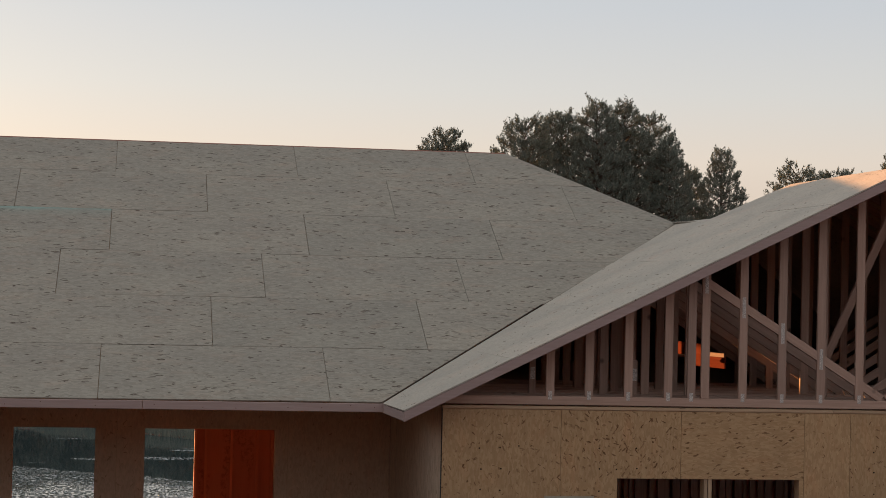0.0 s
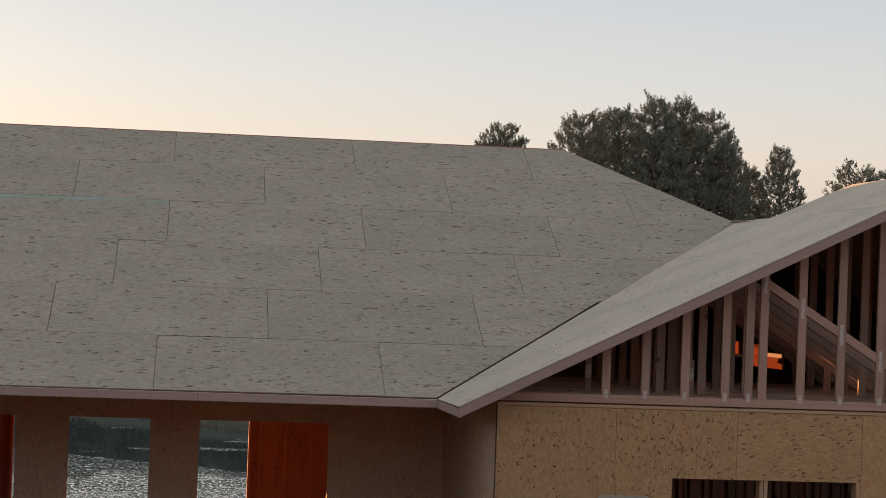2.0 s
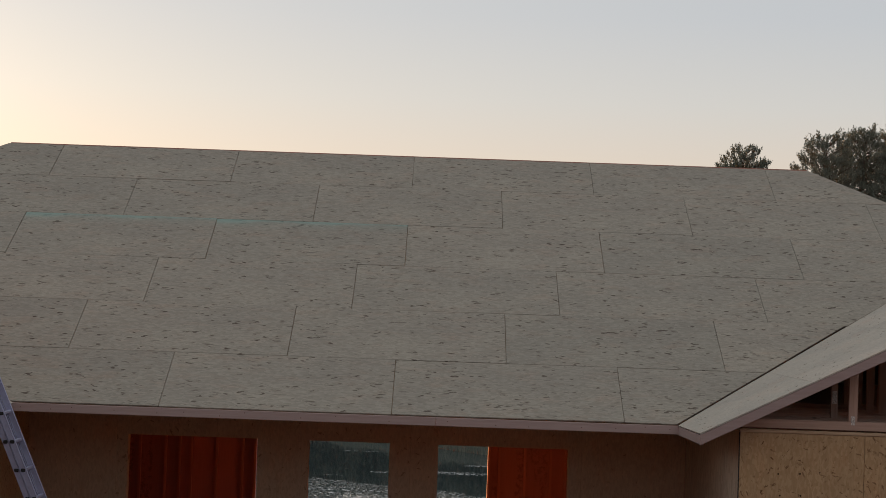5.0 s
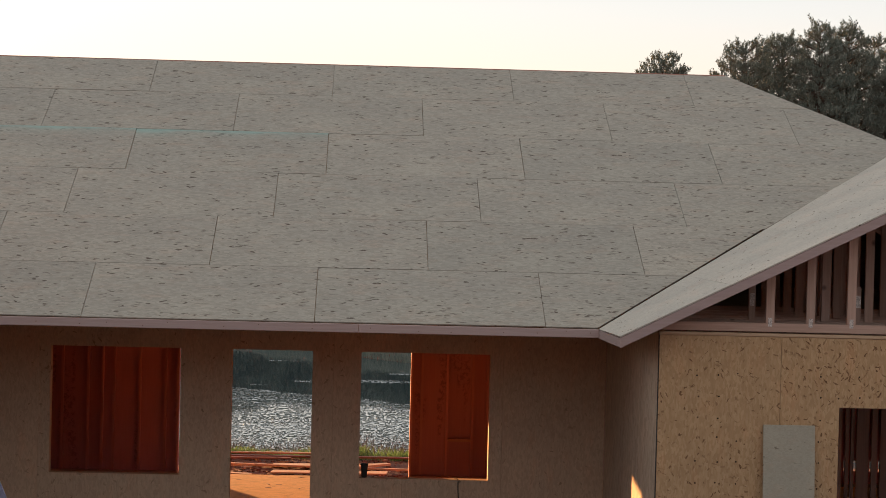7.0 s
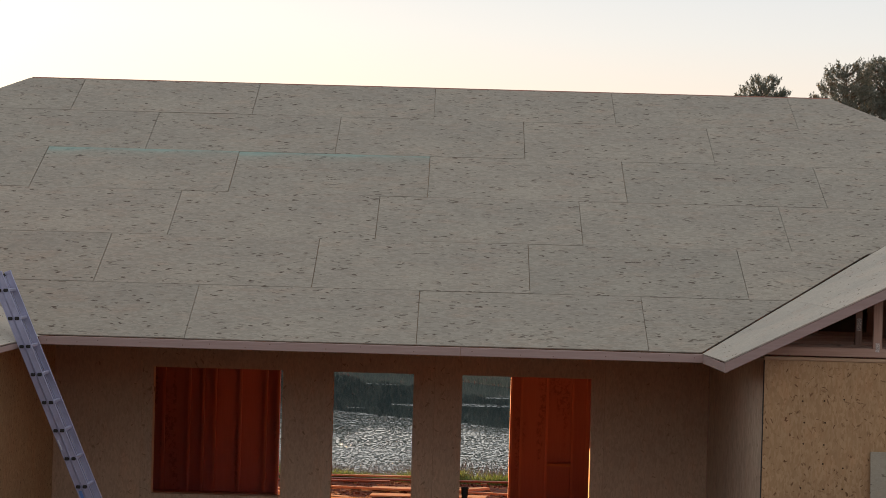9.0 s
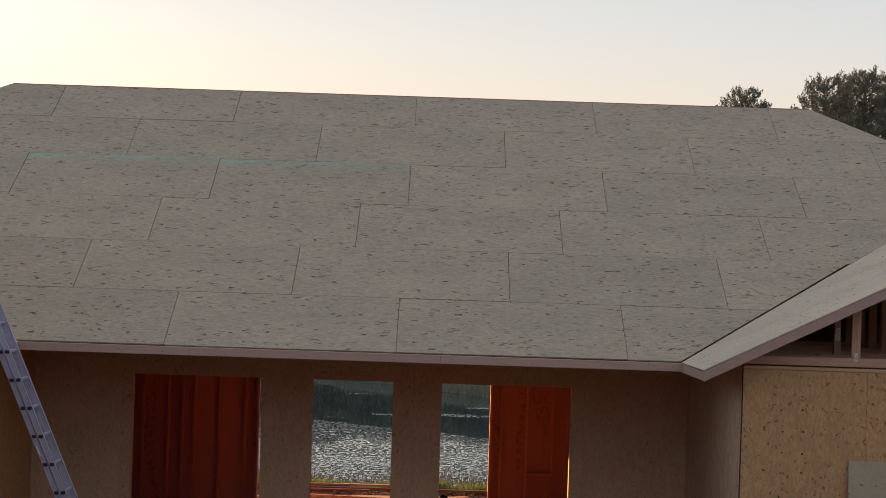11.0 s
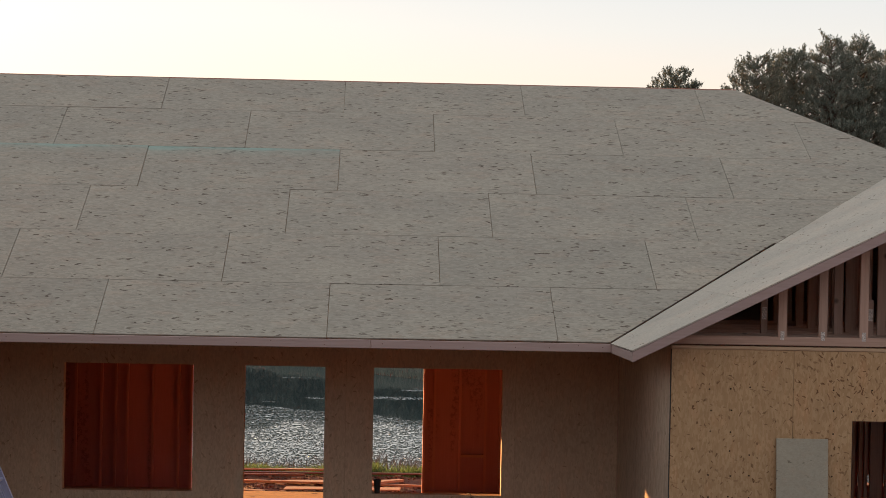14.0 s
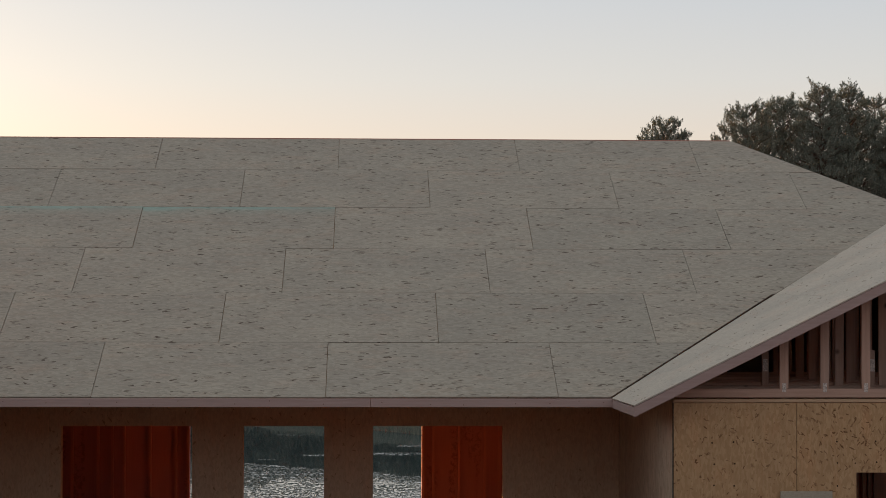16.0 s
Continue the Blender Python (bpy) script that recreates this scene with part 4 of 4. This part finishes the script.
# ---- ladder ----
def ladder():
    """Extension ladder leaning sideways on the second wing's eave: two sections of rails with rungs."""
    a, b = Vector((-3.775, 0, -0.42)), Vector((-5.452, 0, 3.435))
    t = thing("extension_ladder", (a.x, -0.9, a.z), "dull bluish aluminium extension ladder leaning on the eave", "ladder")
    run = (b - a).normalized()
    out = Vector((run.z, 0, -run.x))
    length = (b - a).length
    for k, (off, l0, l1, rung) in enumerate(((0.033, 0.0, length, 4.016), (-0.033, 1.2, length - 0.01, 4.04))):
        for y in (-1.10 + 0.012 * k, -0.72 - 0.012 * k):
            p0, p1 = a + run * l0 + out * off, a + run * l1 + out * off
            p0.y = p1.y = y
            rail = beam("rail", p0, p1, 0.05, 0.018, ALU, t)
            for lip in (-0.027, 0.027):
                under(beam("rail_flange", p0 + out * lip, p1 + out * lip, 0.008, 0.03, ALU, t), rail)
            under(beam("end_cap", p1 - run * 0.02, p1 + run * 0.012, 0.066, 0.034, HOLE if k else ALU, t, "dark plastic rail cap" if k else "bare rail end"), rail)
        while rung > l0 + 0.08:
            c = a + run * rung + out * off
            bar = beam("rung", Vector((c.x, -1.10, c.z)), Vector((c.x, -0.72, c.z)), 0.034, 0.028, ALU, t, side=(0, 0, 1))
            # solid dark block; the hollow rung's inner shade is put into its colour
            under(beam("rung_end", Vector((c.x, -1.119 + 0.012 * k, c.z)), Vector((c.x, -1.1095 + 0.012 * k, c.z)), 0.044, 0.034, HOLE, t, "dark block for the shaded hollow of a rung", side=(0, 0, 1), ch=0.007), bar)
            rung -= 0.305
    for y in (-1.10, -0.72):
        beam("foot", (a.x - 0.07, y, -0.40), (a.x + 0.16, y, -0.39), 0.05, 0.05, HOLE, t, "dark rubber foot")
    beam("label_sticker", a + run * 1.72 - out * 0.033 + Vector((0, -1.099, 0)), a + run * 1.86 - out * 0.033 + Vector((0, -1.099, 0)), 0.03, 0.002, plain("blue_sticker", (0.10, 0.22, 0.55), 0.5), t, "blue sticker")
    beam("latch", a + run * 2.31 - out * 0.045 + Vector((0, -1.106, 0)), a + run * 2.42 - out * 0.045 + Vector((0, -1.106, 0)), 0.014, 0.006, plain("pale_latch", (0.6, 0.62, 0.7), 0.4), t, "pale latch plate")
    return t


ladder()

# pale board leaning on the gable wall
board = beam("leaning_board", (3.655, YG - 0.22, -0.41), (3.655, YG - 0.02, 1.90), 0.53, 0.012, OSB_PALE, None, "pale offcut board leaning against the gable wall", side=(0, 1, 0.08))
tagged(board, category="board")


def pot(x, y, z, h, r):
    """A dark tapered bucket with a rim."""
    t = thing("bucket", (x, y, z), "small dark plastic bucket on the window sill", "bucket")
    rings = [(0, r * 0.72), (h * 0.9, r * 0.97), (h * 0.9, r * 1.08), (h, r * 1.08), (h, r * 0.94), (0.02, r * 0.66)]
    n = 20
    v = [(rr * math.cos(2 * math.pi * k / n), rr * math.sin(2 * math.pi * k / n), zz) for zz, rr in rings for k in range(n)]
    f = [(i * n + k, i * n + (k + 1) % n, (i + 1) * n + (k + 1) % n, (i + 1) * n + k) for i in range(len(rings) - 1) for k in range(n)]
    f += [list(range(n))[::-1], [5 * n + k for k in range(n)]]
    place(new("pail", mesh("pail", v, f, HOLE)), t)
    return t


pot(-0.645, YW + 0.075, 0.685, 0.17, 0.045)



def cable(points, r):
    """A thin bent cable: a six-sided tube along a smoothed line."""
    pts = [Vector(p) for p in points]
    verts, faces = [], []
    for k, p in enumerate(pts):
        ax = (pts[min(k + 1, len(pts) - 1)] - pts[max(k - 1, 0)]).normalized()
        u = ax.orthogonal().normalized()
        w = ax.cross(u)
        verts += [p + (u * math.cos(q * math.pi / 3) + w * math.sin(q * math.pi / 3)) * r for q in range(6)]
        if k:
            faces += [((k - 1) * 6 + q, (k - 1) * 6 + (q + 1) % 6, k * 6 + (q + 1) % 6, k * 6 + q) for q in range(6)]
    return tagged(new("hanging_cable", mesh("hanging_cable", verts, faces, HOLE)), "thin dark cable hanging over the window sill", "cable")


cable([(0.47, YW + 0.10, 0.692), (0.495, YW + 0.03, 0.70), (0.512, YW - 0.012, 0.69)] + [(0.512 + 0.06 * math.sin(k * 0.5) * k / 9, YW - 0.02, 0.66 - 0.115 * k) for k in range(10)], 0.006)

# ---- lumber and offcuts on the dirt behind the house ----
rnd = random.Random(11)
for k in range(9):
    x, y = rnd.uniform(-4.6, 1.4), rnd.uniform(10.7, 12.9)
    L, a = rnd.uniform(0.5, 2.6), rnd.choice((rnd.gauss(0, 0.22), rnd.gauss(0, 0.7)))
    w = rnd.choice((0.089, 0.089, 0.14, 0.3))
    h = 0.02 if w > 0.2 else 0.038
    z = -0.385 + h / 2 + 0.012 * (k % 5)
    d = Vector((math.cos(a), math.sin(a), rnd.uniform(-0.02, 0.03))) * L / 2
    o = beam("lumber_offcut", Vector((x, y, z)) - d, Vector((x, y, z)) + d, h, w, PALE_PINE, None, "sunlit pine offcut lying on red dirt" if w < 0.2 else "sunlit plywood scrap lying on red dirt", side=(-math.sin(a), math.cos(a), 0))
    tagged(o, category="lumber", group="offcuts behind the house")
for k, (x0, y0, x1, y1) in enumerate(((-6.0, 12.75, -1.9, 12.9), (-3.4, 13.1, 2.4, 13.2), (-2.9, 11.95, 1.2, 11.35), (-4.4, 13.32, -1.2, 13.36))):
    o = beam("long_board", (x0, y0, -0.37 + 0.012 * k), (x1, y1, -0.36 + 0.012 * k), 0.03, 0.1 if k % 2 else 0.07, RED_BROWN if k < 2 else PALE_PINE, None, "long red-brown pine board lying along the bank" if k < 2 else "long pale pine board lying on red dirt", (0, 1, 0))
    tagged(o, category="lumber", group="long boards")

verts, faces = [], []
for k in range(150):
    x, y, a = rnd.uniform(-6, 3), rnd.uniform(10.3, 13.2), rnd.uniform(0, math.pi)
    L, w, h = rnd.uniform(0.04, 0.22), rnd.uniform(0.02, 0.06), rnd.uniform(0.012, 0.035)
    v, f = box_vf(-L / 2, L / 2, -w / 2, w / 2, 0, h)
    q = len(verts)
    ca, sa, zz = math.cos(a), math.sin(a), ground_z(x, y) - 0.004
    verts += [(x + ca * vx - sa * vy, y + sa * vx + ca * vy, zz + vz) for vx, vy, vz in v]
    faces += [[i + q for i in face] for face in f]
for k in range(26):
    x, y, a = rnd.uniform(-4.4, 0.5), rnd.uniform(8.3, 10.0), rnd.uniform(0, math.pi)
    L, w, h = rnd.uniform(0.02, 0.12), rnd.uniform(0.01, 0.03), rnd.uniform(0.002, 0.006)
    v, f = box_vf(-L / 2, L / 2, -w / 2, w / 2, 0, h)
    q = len(verts)
    ca, sa = math.cos(a), math.sin(a)
    verts += [(x + ca * vx - sa * vy, y + sa * vx + ca * vy, FL + vz) for vx, vy, vz in v]
    faces += [[i + q for i in face] for face in f]
scraps = new("wood_scraps", mesh("wood_scraps", verts, faces, PALE_PINE))
tagged(scraps, "small pale wood scraps strewn over dirt and floor", "scraps", kind="stuff")
verts, faces = [], []
for k in range(1500):
    x, y, r = rnd.uniform(-6, 3), rnd.uniform(10.2, 14.0), abs(rnd.gauss(0, 0.018)) + 0.008
    zz = ground_z(x, y)
    q = len(verts)
    verts += [(x + r * math.cos(t) * rnd.uniform(0.7, 1.3), y + r * math.sin(t) * rnd.uniform(0.7, 1.3), zz + dz) for dz, ts in ((-0.01, (0, 1.6, 3.1, 4.7)), (r * 0.7, (0.4, 2.5, 4.6))) for t in ts]
    faces += [(q, q + 1, q + 4), (q + 1, q + 5, q + 4), (q + 1, q + 2, q + 5), (q + 2, q + 3, q + 6), (q + 2, q + 6, q + 5), (q + 3, q, q + 6), (q, q + 4, q + 6), (q + 4, q + 5, q + 6)]
clods = new("dirt_clods", mesh("dirt_clods", verts, faces, DIRT))
tagged(clods, "lumps of red dirt on the site", "clods", kind="stuff")

# ---- reeds along the bank ----
verts, faces = [], []
for k in range(24000):
    x, y = rnd.uniform(-9, 5), 13.3 + abs(rnd.gauss(0, 0.8))
    if noise.noise(Vector((x * 1.3, 3, 0))) < -0.05 and rnd.random() < 0.8:
        continue
    z = ground_z(x, y) - 0.02
    h, a, lean = rnd.uniform(0.05, 0.24) * (1 + 0.6 * noise.noise(Vector((x * 0.7, y, 5)))), rnd.uniform(0, math.pi), rnd.gauss(0, 0.1)
    w = 0.012
    q = len(verts)
    cx, cy = math.cos(a) * w, math.sin(a) * w
    verts += [(x - cx, y - cy, z), (x + cx, y + cy, z), (x + lean + cx * 0.6, y + cy * 0.6, z + h * 0.6), (x + lean * 1.8, y, z + h), (x + lean - cx * 0.6, y - cy * 0.6, z + h * 0.6)]
    faces.append((q, q + 1, q + 2, q + 3, q + 4))
reeds = new("grass", mesh("grass", verts, faces, GRASS))
tagged(reeds, "yellow-green grass growing along the pond bank", "grass", kind="stuff")

verts, faces = [], []
for k in range(17000):
    x, y = rnd.uniform(-10, 5), rnd.uniform(14.7, 16.8)
    if noise.noise(Vector((x * 0.35 + 2, 1.5, 0))) < rnd.uniform(-0.5, 0.2):
        continue
    top = 3.967 - 0.1240 * (y + 20.4) + rnd.uniform(-0.2, 0.26) * (1 + noise.noise(Vector((x * 0.6, 9, 1))))
    z = ground_z(x, y) - 0.02
    h, lean, w = max(0.2, top - z), rnd.gauss(0, 0.14), 0.007
    q = len(verts)
    verts += [(x - w, y, z), (x + w, y, z), (x + lean + w * 0.6, y, z + h * 0.6), (x + lean * 1.9, y, z + h), (x + lean - w * 0.6, y, z + h * 0.6)]
    faces.append((q, q + 1, q + 2, q + 3, q + 4))
reeds = new("reeds", mesh("reeds", verts, faces, DRY))
tagged(reeds, "grey dry reeds standing in the shallow water", "reeds", kind="stuff")

verts, faces = [], []
for k in range(9000):
    x = rnd.uniform(-10, 5)
    y = far_bank(x) + 2.7 + abs(rnd.gauss(0, 1.6))
    z, h, lean, w = ground_z(x, y) - 0.02, rnd.uniform(0.12, 0.42) * (1 + noise.noise(Vector((x * 0.8, 4, 2)))), rnd.gauss(0, 0.05), 0.014
    q = len(verts)
    verts += [(x - w, y, z), (x + w, y, z), (x + lean, y, z + h)]
    faces.append((q, q + 1, q + 2))
reeds = new("far_reeds", mesh("far_reeds", verts, faces, NEEDLES))
tagged(reeds, "dark grey-green reeds along the far edge of the pond", "reeds", kind="stuff")

# ---- steep dormer end above the second wing ----
dormer = thing("roof_dormer", (-6.6, -1.1, 3.3), "steep grey-edged dormer end over brown sheathing", "dormer")
BLUE_GREY = plain("blue_grey_metal", (0.25, 0.28, 0.33), 0.5)


def prism(name, outline, y0, y1, mat, parent):
    """An outline in x and z drawn out from y0 to y1, placed under its parent."""
    n = len(outline)
    at = parent.location
    v = [(x - at.x, y - at.y, z - at.z) for y in (y0, y1) for x, z in outline]
    f = [list(range(n)), list(range(2 * n - 1, n - 1, -1))] + [[k, k + n, (k + 1) % n + n, (k + 1) % n] for k in range(n)]
    return place(new(name, mesh(name, v, f, mat)), parent)


for sgn in (-1, 1):
    tagged(prism("rake_board", [(-6.80 + sgn * 1.138, 4.386), (-6.80 + sgn * 1.138, 4.186), (-6.80 + sgn * 0.001, 6.265), (-6.80 + sgn * 0.001, 6.50)], -1.14, -1.095, BLUE_GREY, dormer), "blue-grey rake board")
prism("gable_panel", [(-7.92, 4.171), (-5.68, 4.171), (-6.80, 6.25)], -1.09, -1.07, RED_BROWN, dormer)
boxes("cheek_wall", [(-7.4, -6.15, -1.06, -0.2, 3.0, 4.17)], OSB_WALL, dormer)
